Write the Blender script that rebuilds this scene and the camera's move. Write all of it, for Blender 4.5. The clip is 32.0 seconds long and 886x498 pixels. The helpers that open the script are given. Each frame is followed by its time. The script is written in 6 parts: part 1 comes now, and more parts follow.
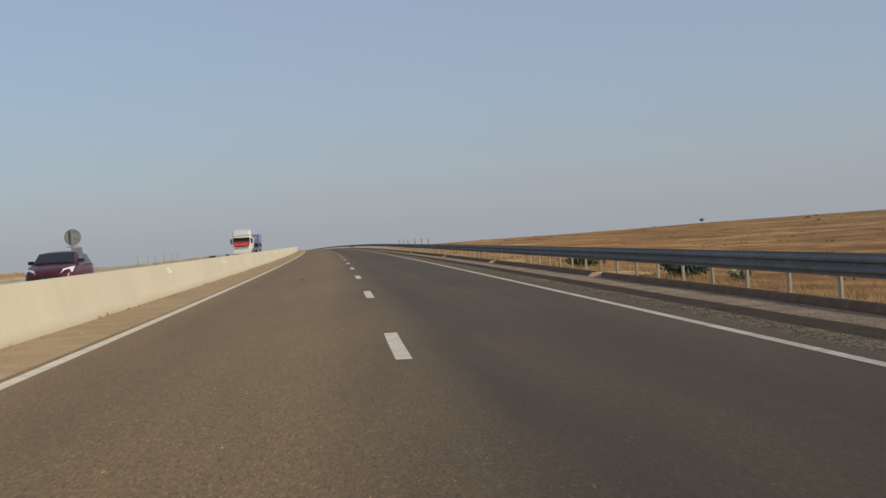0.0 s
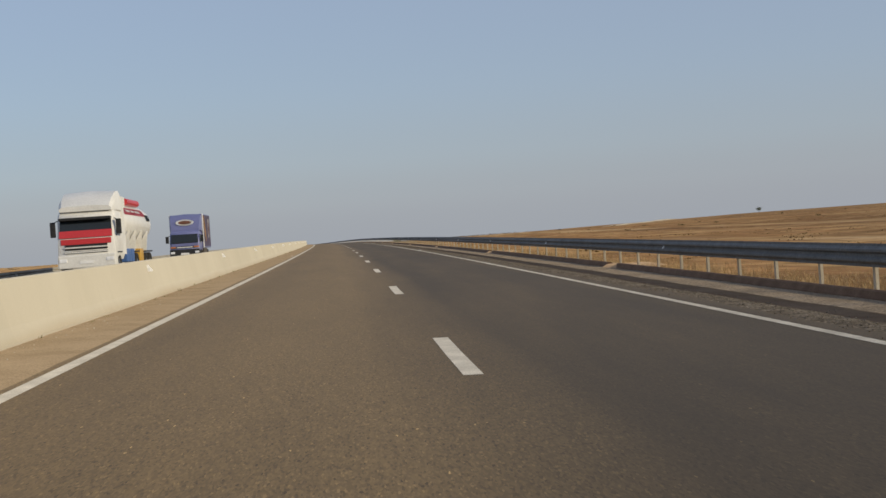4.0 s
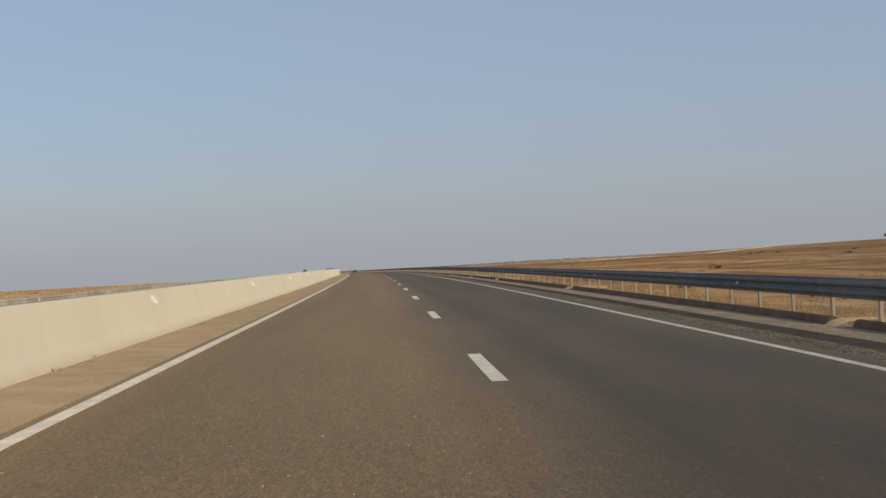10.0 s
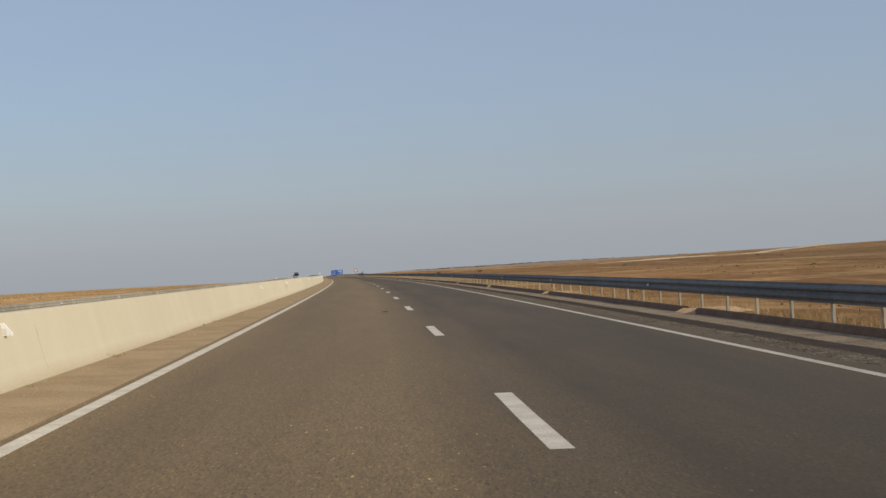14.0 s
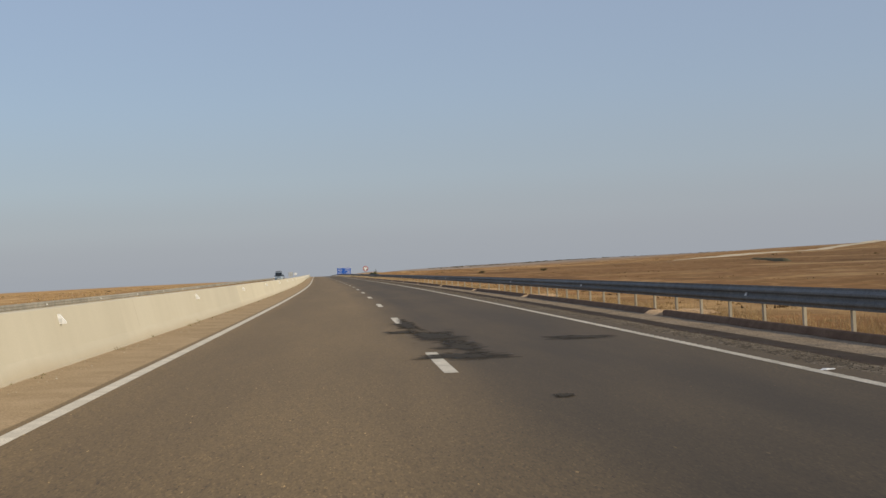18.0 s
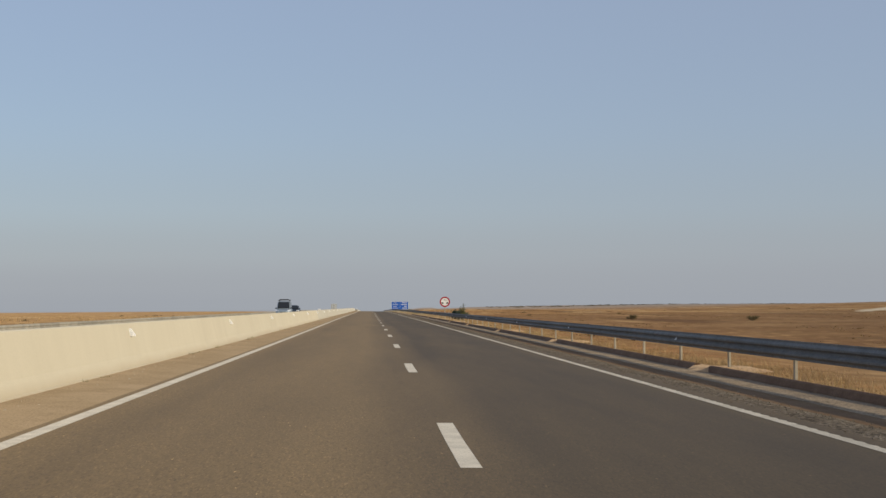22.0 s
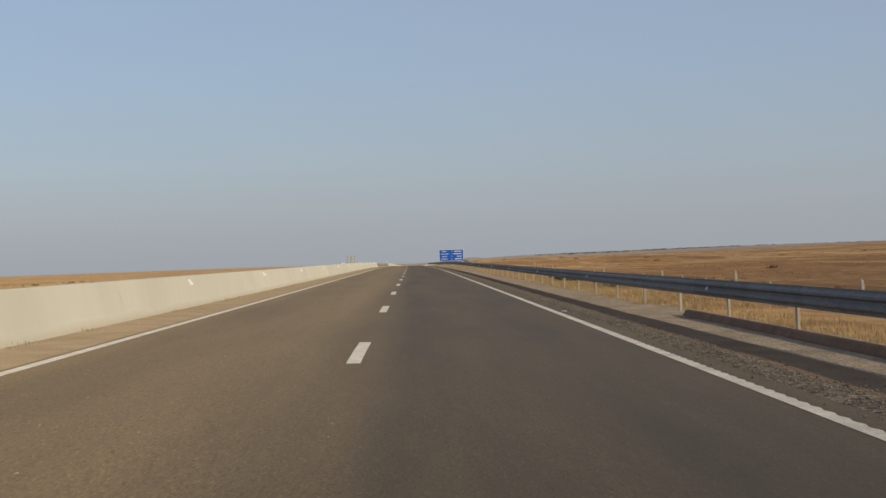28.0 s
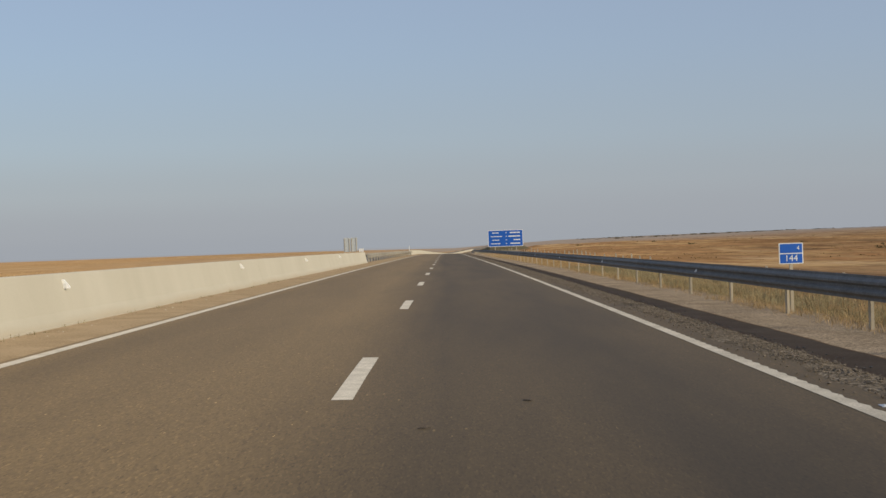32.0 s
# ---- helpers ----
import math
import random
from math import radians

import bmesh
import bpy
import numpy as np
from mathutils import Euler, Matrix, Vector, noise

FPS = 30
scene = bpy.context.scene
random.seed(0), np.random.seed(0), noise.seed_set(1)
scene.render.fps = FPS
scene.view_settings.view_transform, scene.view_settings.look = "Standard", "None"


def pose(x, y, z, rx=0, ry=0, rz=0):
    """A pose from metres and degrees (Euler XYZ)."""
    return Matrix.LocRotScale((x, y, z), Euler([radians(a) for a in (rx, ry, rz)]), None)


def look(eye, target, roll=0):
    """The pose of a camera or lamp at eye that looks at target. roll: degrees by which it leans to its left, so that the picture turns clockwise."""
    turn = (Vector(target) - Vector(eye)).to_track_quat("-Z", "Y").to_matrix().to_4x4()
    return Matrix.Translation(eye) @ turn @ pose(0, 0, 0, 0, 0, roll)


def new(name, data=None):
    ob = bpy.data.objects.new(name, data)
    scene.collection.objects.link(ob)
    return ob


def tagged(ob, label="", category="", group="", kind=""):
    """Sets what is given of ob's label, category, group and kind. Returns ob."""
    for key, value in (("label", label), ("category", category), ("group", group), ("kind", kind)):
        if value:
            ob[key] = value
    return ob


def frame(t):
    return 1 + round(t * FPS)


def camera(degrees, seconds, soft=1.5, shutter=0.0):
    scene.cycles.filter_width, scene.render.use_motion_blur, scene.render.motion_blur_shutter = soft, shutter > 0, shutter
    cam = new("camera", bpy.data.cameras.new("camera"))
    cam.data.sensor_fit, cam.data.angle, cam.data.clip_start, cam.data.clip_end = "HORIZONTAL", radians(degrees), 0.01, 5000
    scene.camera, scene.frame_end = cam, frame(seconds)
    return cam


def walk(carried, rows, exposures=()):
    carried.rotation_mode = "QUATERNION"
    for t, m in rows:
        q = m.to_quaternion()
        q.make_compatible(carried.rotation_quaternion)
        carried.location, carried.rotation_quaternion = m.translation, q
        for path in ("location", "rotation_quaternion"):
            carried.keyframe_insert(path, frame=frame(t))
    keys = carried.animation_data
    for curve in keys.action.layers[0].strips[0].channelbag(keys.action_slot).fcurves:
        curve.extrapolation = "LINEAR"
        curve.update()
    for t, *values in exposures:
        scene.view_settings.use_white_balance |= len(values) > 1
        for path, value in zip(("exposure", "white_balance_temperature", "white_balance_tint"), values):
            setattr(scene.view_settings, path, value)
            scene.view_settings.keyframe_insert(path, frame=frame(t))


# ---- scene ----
# The drive: metres and degrees along the right-hand carriageway
WALK = [
    (0, -0.490, -0.203, 1.102, 89.859, 3.975, -4.324),
    (0.5, -0.521, 15.037, 1.226, 89.861, 3.505, -4.391),
    (1, -0.600, 30.087, 1.353, 89.776, 3.131, -5.138),
    (1.5, -0.724, 44.586, 1.480, 89.682, 2.993, -4.507),
    (2, -0.907, 58.859, 1.605, 89.605, 3.129, -3.611),
    (2.5, -1.167, 73.135, 1.730, 89.497, 3.676, -3.213),
    (3.5, -1.748, 103.490, 1.992, 89.485, 3.953, -3.066),
    (4.5, -2.407, 134.312, 2.253, 89.599, 3.803, -3.096),
    (5, -2.759, 149.172, 2.376, 89.649, 3.814, -2.917),
    (5.5, -3.130, 163.717, 2.491, 89.653, 4.262, -2.421),
    (6, -3.535, 178.142, 2.602, 89.661, 4.549, -2.150),
    (6.5, -3.992, 192.519, 2.708, 90.008, 4.040, -1.152),
    (7, -4.475, 207.153, 2.810, 90.429, 3.293, -0.189),
    (7.5, -4.972, 222.543, 2.912, 90.731, 2.542, -0.308),
    (8, -5.477, 238.176, 3.010, 90.832, 2.059, -0.313),
    (8.5, -5.972, 253.725, 3.101, 90.909, 2.242, -0.084),
    (9, -6.492, 269.133, 3.187, 90.840, 2.635, -0.200),
    (9.5, -7.065, 284.048, 3.268, 90.816, 2.818, -0.282),
    (10, -7.678, 299.025, 3.345, 90.728, 2.942, -0.176),
    (10.5, -8.323, 314.797, 3.422, 90.779, 3.077, -0.355),
    (11, -9.004, 330.473, 3.494, 90.761, 3.166, -0.494),
    (11.5, -9.698, 345.092, 3.558, 90.629, 3.218, -0.450),
    (12, -10.429, 359.600, 3.616, 90.723, 3.243, -0.521),
    (12.5, -11.228, 374.841, 3.669, 90.824, 3.193, -0.203),
    (13, -12.081, 390.156, 3.715, 90.809, 3.127, 0.074),
    (13.5, -12.985, 405.148, 3.754, 90.850, 3.095, 0.398),
    (14, -13.926, 419.876, 3.786, 90.798, 3.020, 0.343),
    (14.5, -14.875, 434.260, 3.810, 90.883, 2.896, 0.336),
    (15.5, -16.955, 466.018, 3.842, 90.719, 3.050, 0.463),
    (16.5, -19.268, 498.707, 3.853, 90.565, 3.297, 0.618),
    (17, -20.491, 514.257, 3.852, 90.662, 3.288, 0.643),
    (17.5, -21.672, 529.018, 3.846, 90.649, 3.140, 0.703),
    (18, -22.866, 543.527, 3.836, 90.754, 2.944, 0.802),
    (18.5, -24.142, 558.335, 3.824, 90.725, 2.849, 0.798),
    (19, -25.467, 573.214, 3.812, 90.513, 2.739, 0.944),
    (19.5, -26.828, 588.044, 3.800, 90.566, 2.530, 1.870),
    (20, -28.248, 603.062, 3.787, 90.748, 2.222, 5.050),
    (20.5, -29.783, 618.694, 3.773, 90.945, 1.593, 5.069),
    (21, -31.326, 634.251, 3.759, 91.051, 1.138, 4.481),
    (21.5, -32.766, 649.121, 3.743, 92.324, 1.316, 3.974),
    (22, -34.307, 664.705, 3.728, 92.499, 0.314, 3.224),
    (22.5, -35.776, 679.771, 3.714, 92.351, 1.026, 2.500),
    (23, -37.226, 694.540, 3.702, 91.463, 2.244, 2.578),
    (23.5, -38.693, 709.175, 3.690, 91.595, 2.806, 3.763),
    (24, -40.191, 723.772, 3.681, 91.321, 3.037, 4.760),
    (24.5, -41.766, 738.563, 3.674, 90.963, 2.731, 5.114),
    (25, -43.350, 753.295, 3.667, 90.778, 2.366, 5.196),
    (25.5, -44.893, 767.770, 3.659, 90.535, 2.363, 5.160),
    (26, -46.556, 783.345, 3.649, 90.330, 2.247, 5.273),
    (26.5, -48.030, 797.195, 3.639, 90.336, 2.268, 5.064),
    (27.5, -51.139, 826.065, 3.615, 90.347, 2.089, 5.017),
    (28.5, -54.465, 856.576, 3.588, 90.255, 1.979, 5.260),
    (29, -56.208, 872.477, 3.574, 90.131, 2.083, 5.411),
    (29.5, -57.863, 887.600, 3.562, 90.080, 2.129, 5.600),
    (30, -59.498, 902.364, 3.551, 90.029, 2.092, 5.748),
    (30.5, -61.183, 917.151, 3.541, 89.950, 1.892, 5.845),
    (31, -62.888, 931.941, 3.532, 89.911, 1.738, 6.016),
    (31.5, -64.612, 946.872, 3.522, 89.761, 1.816, 6.275),
    (32, -66.348, 961.844, 3.504, 89.700, 1.990, 6.803),
]
cam = camera(37.7, 32.0, soft=1.5)
walk(cam, [(t, pose(x, y, z, rx, ry, rz)) for t, x, y, z, rx, ry, rz in WALK])

# ---- light: low morning sun from behind on the right, hazy sky ----
SUN_AZ, SUN_EL = 121.0, 16.7
world = bpy.data.worlds.new("sky")
world.use_nodes = True
scene.world = world
wn = world.node_tree.nodes
sky = wn.new("ShaderNodeTexSky")
sky.sky_type = "NISHITA"
sky.sun_disc = False
sky.sun_elevation, sky.sun_rotation = radians(SUN_EL), radians(SUN_AZ)
sky.air_density, sky.dust_density, sky.ozone_density = 1.3, 0.5, 5.0
wn["Background"].inputs["Strength"].default_value = 0.130
haze, tint = wn.new("ShaderNodeMix"), wn.new("ShaderNodeMix")
haze.data_type, tint.data_type, tint.blend_type = "RGBA", "RGBA", "MULTIPLY"
haze.inputs["Factor"].default_value, tint.inputs["Factor"].default_value = 0.66, 1.0
haze.inputs[7].default_value = (2.76, 3.05, 3.66, 1)
tint.inputs[7].default_value = (1.025, 1.03, 1.075, 1)
world.node_tree.links.new(sky.outputs["Color"], haze.inputs[6])
world.node_tree.links.new(haze.outputs[2], tint.inputs[6])
world.node_tree.links.new(tint.outputs[2], wn["Background"].inputs["Color"])
sun_data = bpy.data.lights.new("sun", "SUN")
sun_data.energy, sun_data.angle, sun_data.color = 3.25, radians(0.55), (1.0, 0.85, 0.60)
sun = new("sun", sun_data)
sd = Vector((math.sin(radians(SUN_AZ)) * math.cos(radians(SUN_EL)), math.cos(radians(SUN_AZ)) * math.cos(radians(SUN_EL)), math.sin(radians(SUN_EL))))
sun.matrix_world = look(sd * 50, (0, 0, 0))
scene.view_settings.exposure = 0.0

# ---- materials ----


def mat(name, col, col2=None, rough=0.9, scale=3.0, fine=40.0, bump=0.2, metal=0.0, bump_d=0.01, vary=0.0, spec=0.3, coords="Position", contrast=(0.35, 0.65), fine_amt=0.25):
    """Two scales of colour variation and a fine relief, at real size."""
    m = bpy.data.materials.new(name)
    m.use_nodes = True
    nt = m.node_tree
    n, l = nt.nodes, nt.links
    b = n["Principled BSDF"]
    b.inputs["Roughness"].default_value, b.inputs["Metallic"].default_value = rough, metal
    b.inputs["Specular IOR Level"].default_value = spec
    b.inputs["Diffuse Roughness"].default_value = 1.0 if rough > 0.7 else 0.0
    if coords == "Position":
        src = n.new("ShaderNodeNewGeometry").outputs["Position"]
    else:
        src = n.new("ShaderNodeTexCoord").outputs["Object"]
    big, small = n.new("ShaderNodeTexNoise"), n.new("ShaderNodeTexNoise")
    big.inputs["Scale"].default_value, small.inputs["Scale"].default_value = scale, fine
    big.inputs["Detail"].default_value, small.inputs["Detail"].default_value = 5, 3
    l.new(src, big.inputs["Vector"])
    l.new(src, small.inputs["Vector"])
    ramp = n.new("ShaderNodeValToRGB")
    ramp.color_ramp.elements[0].position, ramp.color_ramp.elements[1].position = contrast
    ramp.color_ramp.elements[0].color = (*col, 1)
    ramp.color_ramp.elements[1].color = (*(col2 or col), 1)
    l.new(big.outputs["Fac"], ramp.inputs["Fac"])
    mul = n.new("ShaderNodeMix")
    mul.data_type, mul.blend_type = "RGBA", "MULTIPLY"
    mul.inputs["Factor"].default_value = 1.0
    fr = n.new("ShaderNodeMapRange")
    fr.inputs["To Min"].default_value, fr.inputs["To Max"].default_value = 1 - fine_amt, 1 + fine_amt
    fr.inputs["From Min"].default_value, fr.inputs["From Max"].default_value = 0.3, 0.7
    l.new(small.outputs["Fac"], fr.inputs["Value"])
    l.new(ramp.outputs["Color"], mul.inputs[6])
    l.new(fr.outputs["Result"], mul.inputs[7])
    out = mul.outputs[2]
    if vary:
        info, vr, m2 = n.new("ShaderNodeObjectInfo"), n.new("ShaderNodeMapRange"), n.new("ShaderNodeMix")
        m2.data_type, m2.blend_type = "RGBA", "MULTIPLY"
        m2.inputs["Factor"].default_value = 1.0
        vr.inputs["To Min"].default_value, vr.inputs["To Max"].default_value = 1 - vary, 1 + vary * 0.5
        l.new(info.outputs["Random"], vr.inputs["Value"])
        l.new(out, m2.inputs[6])
        l.new(vr.outputs["Result"], m2.inputs[7])
        out = m2.outputs[2]
    l.new(out, b.inputs["Base Color"])
    if bump:
        bp = n.new("ShaderNodeBump")
        bp.inputs["Strength"].default_value, bp.inputs["Distance"].default_value = bump, bump_d
        l.new(small.outputs["Fac"], bp.inputs["Height"])
        l.new(bp.outputs["Normal"], b.inputs["Normal"])
    return m


def road_mat(name, dark, dusty, lanes):
    """Worn asphalt: pale dust between dark wheel lines, by the UV (metres along, metres across)."""
    m = mat(name, dark, dark, rough=0.72, scale=0.6, fine=90, bump=0.1, bump_d=0.004, spec=0.32, fine_amt=0.2)
    nt = m.node_tree
    n, l = nt.nodes, nt.links
    b = n["Principled BSDF"]
    b.inputs["Sheen Weight"].default_value, b.inputs["Sheen Roughness"].default_value = 0.045, 0.5
    b.inputs["Sheen Tint"].default_value = (0.90, 0.665, 0.42, 1)
    base = b.inputs["Base Color"].links[0].from_socket
    uv, sep = n.new("ShaderNodeUVMap"), n.new("ShaderNodeSeparateXYZ")
    l.new(uv.outputs["UV"], sep.inputs["Vector"])
    ramp = n.new("ShaderNodeValToRGB")
    e = ramp.color_ramp.elements
    e[0].position, e[0].color = (lanes[0][0] + 8) / 16, (lanes[0][1],) * 3 + (1,)
    e[1].position, e[1].color = (lanes[-1][0] + 8) / 16, (lanes[-1][1],) * 3 + (1,)
    for lat, v in lanes[1:-1]:
        x = e.new((lat + 8) / 16)
        x.color = (v, v, v, 1)
    mr = n.new("ShaderNodeMapRange")
    mr.inputs["From Min"].default_value, mr.inputs["From Max"].default_value = -8, 8
    stretch = n.new("ShaderNodeMapping")
    stretch.inputs["Scale"].default_value = (0.03, 1.1, 1)
    st = n.new("ShaderNodeTexNoise")
    st.inputs["Scale"].default_value, st.inputs["Detail"].default_value = 1.0, 4
    l.new(uv.outputs["UV"], stretch.inputs["Vector"])
    l.new(stretch.outputs["Vector"], st.inputs["Vector"])
    wob = n.new("ShaderNodeMath")
    wob.operation = "MULTIPLY_ADD"
    wob.inputs[1].default_value, wob.inputs[2].default_value = 1.2, -0.6
    l.new(st.outputs["Fac"], wob.inputs[0])
    add = n.new("ShaderNodeMath")
    add.operation = "ADD"
    l.new(sep.outputs["Y"], add.inputs[0])
    l.new(wob.outputs["Value"], add.inputs[1])
    l.new(add.outputs["Value"], mr.inputs["Value"])
    l.new(mr.outputs["Result"], ramp.inputs["Fac"])
    mix = n.new("ShaderNodeMix")
    mix.data_type = "RGBA"
    mix.inputs[7].default_value = (*dusty, 1)
    age, more = n.new("ShaderNodeMapRange"), n.new("ShaderNodeMath")
    age.inputs["From Min"].default_value, age.inputs["From Max"].default_value = 100, 850
    age.inputs["To Min"].default_value, age.inputs["To Max"].default_value = 0.03, 0.08
    more.operation, more.use_clamp = "ADD", True
    l.new(sep.outputs["X"], age.inputs["Value"])
    l.new(age.outputs["Result"], more.inputs[0])
    l.new(ramp.outputs["Color"], more.inputs[1])
    blot, spread, total = n.new("ShaderNodeTexNoise"), n.new("ShaderNodeMapRange"), n.new("ShaderNodeMath")
    blot.inputs["Scale"].default_value, blot.inputs["Detail"].default_value, blot.inputs["Roughness"].default_value = 1.0, 9, 0.66
    spread.inputs["From Min"].default_value, spread.inputs["From Max"].default_value = 0.3, 0.7
    spread.inputs["To Min"].default_value, spread.inputs["To Max"].default_value = -0.16, 0.16
    total.operation, total.use_clamp = "ADD", True
    where = n.new("ShaderNodeMapping")
    where.inputs["Scale"].default_value = (0.09, 0.75, 1)
    l.new(uv.outputs["UV"], where.inputs["Vector"])
    l.new(where.outputs["Vector"], blot.inputs["Vector"])
    l.new(blot.outputs["Fac"], spread.inputs["Value"])
    l.new(spread.outputs["Result"], total.inputs[0])
    l.new(more.outputs["Value"], total.inputs[1])
    l.new(total.outputs["Value"], mix.inputs["Factor"])
    l.new(base, mix.inputs[6])
    patch, pr, pm = n.new("ShaderNodeTexVoronoi"), n.new("ShaderNodeValToRGB"), n.new("ShaderNodeMix")
    patch.inputs["Scale"].default_value = 1.0
    geo = n.new("ShaderNodeMapping")
    geo.inputs["Scale"].default_value = (21.0, 95.0, 1)
    l.new(uv.outputs["UV"], geo.inputs["Vector"])
    l.new(geo.outputs["Vector"], patch.inputs["Vector"])
    pr.color_ramp.interpolation = "CONSTANT"
    pr.color_ramp.elements[0].color = (0.2, 0.2, 0.2, 1)
    pr.color_ramp.elements[1].position, pr.color_ramp.elements[1].color = 0.95, (1.0, 1.0, 1.0, 1)
    for at, v in ((0.08, 0.36), (0.22, 0.50), (0.5, 0.63), (0.72, 0.74), (0.86, 0.98), (0.965, 2.1)):
        pr.color_ramp.elements.new(at).color = (v, v, v, 1)
    pm.data_type, pm.blend_type = "RGBA", "MULTIPLY"
    smooth = n.new("ShaderNodeMapRange")
    smooth.inputs["From Min"].default_value, smooth.inputs["From Max"].default_value = 420, 640
    smooth.inputs["To Min"].default_value, smooth.inputs["To Max"].default_value = 1.0, 0.8
    l.new(sep.outputs["X"], smooth.inputs["Value"])
    l.new(smooth.outputs["Result"], pm.inputs["Factor"])
    lift = n.new("ShaderNodeVectorMath")
    lift.operation = "SCALE"
    lift.inputs["Scale"].default_value = 1.5
    l.new(patch.outputs["Color"], pr.inputs["Fac"])
    l.new(mix.outputs[2], pm.inputs[6])
    l.new(pr.outputs["Color"], lift.inputs[0])
    l.new(lift.outputs["Vector"], pm.inputs[7])
    l.new(pm.outputs[2], b.inputs["Base Color"])
    return m


def speckle(m, scale, lo, hi):
    """Single stones of lighter and darker tone."""
    nt = m.node_tree
    n, l = nt.nodes, nt.links
    b = n["Principled BSDF"]
    base = b.inputs["Base Color"].links[0].from_socket
    geo, vo, rg, mx = n.new("ShaderNodeNewGeometry"), n.new("ShaderNodeTexVoronoi"), n.new("ShaderNodeMapRange"), n.new("ShaderNodeMix")
    vo.inputs["Scale"].default_value = scale
    rg.inputs["To Min"].default_value, rg.inputs["To Max"].default_value = lo, hi
    mx.data_type, mx.blend_type = "RGBA", "MULTIPLY"
    mx.inputs["Factor"].default_value = 1.0
    l.new(geo.outputs["Position"], vo.inputs["Vector"])
    l.new(vo.outputs["Color"], rg.inputs["Value"])
    l.new(base, mx.inputs[6])
    l.new(rg.outputs["Result"], mx.inputs[7])
    l.new(mx.outputs[2], b.inputs["Base Color"])
    return m


def dusty_foot(m):
    """Sand splashed up from the verge with a ragged rim, and faint runs from the top."""
    nt = m.node_tree
    n, l = nt.nodes, nt.links
    b = n["Principled BSDF"]
    base = b.inputs["Base Color"].links[0].from_socket
    tc, sep, geo = n.new("ShaderNodeTexCoord"), n.new("ShaderNodeSeparateXYZ"), n.new("ShaderNodeNewGeometry")
    rim, add, rg, dirt = n.new("ShaderNodeTexNoise"), n.new("ShaderNodeMath"), n.new("ShaderNodeMapRange"), n.new("ShaderNodeMix")
    rim.inputs["Scale"].default_value, rim.inputs["Detail"].default_value = 0.35, 8
    add.operation = "MULTIPLY_ADD"
    add.inputs[1].default_value = 0.26
    rg.inputs["From Min"].default_value, rg.inputs["From Max"].default_value = -0.03, 0.17
    rg.inputs["To Min"].default_value, rg.inputs["To Max"].default_value = 0.0, 0.6
    neg = n.new("ShaderNodeMath")
    neg.operation = "MULTIPLY"
    neg.inputs[1].default_value = -1.0
    dirt.data_type = "RGBA"
    dirt.inputs[7].default_value = (0.335, 0.255, 0.16, 1)
    l.new(tc.outputs["Object"], sep.inputs["Vector"])
    l.new(geo.outputs["Position"], rim.inputs["Vector"])
    l.new(sep.outputs["Z"], neg.inputs[0])
    l.new(rim.outputs["Fac"], add.inputs[0])
    l.new(neg.outputs["Value"], add.inputs[2])
    l.new(add.outputs["Value"], rg.inputs["Value"])
    l.new(rg.outputs["Result"], dirt.inputs["Factor"])
    mp, run, rr, mul = n.new("ShaderNodeMapping"), n.new("ShaderNodeTexNoise"), n.new("ShaderNodeMapRange"), n.new("ShaderNodeMix")
    mp.inputs["Scale"].default_value = (2.4, 2.4, 0.25)
    run.inputs["Scale"].default_value, run.inputs["Detail"].default_value = 1.0, 5
    rr.inputs["From Min"].default_value, rr.inputs["From Max"].default_value = 0.35, 0.65
    rr.inputs["To Min"].default_value, rr.inputs["To Max"].default_value = 0.982, 1.012
    mul.data_type, mul.blend_type = "RGBA", "MULTIPLY"
    mul.inputs["Factor"].default_value = 1.0
    l.new(geo.outputs["Position"], mp.inputs["Vector"])
    l.new(mp.outputs["Vector"], run.inputs["Vector"])
    l.new(run.outputs["Fac"], rr.inputs["Value"])
    l.new(base, mul.inputs[6])
    l.new(rr.outputs["Result"], mul.inputs[7])
    l.new(mul.outputs[2], dirt.inputs[6])
    l.new(dirt.outputs[2], b.inputs["Base Color"])
    return m


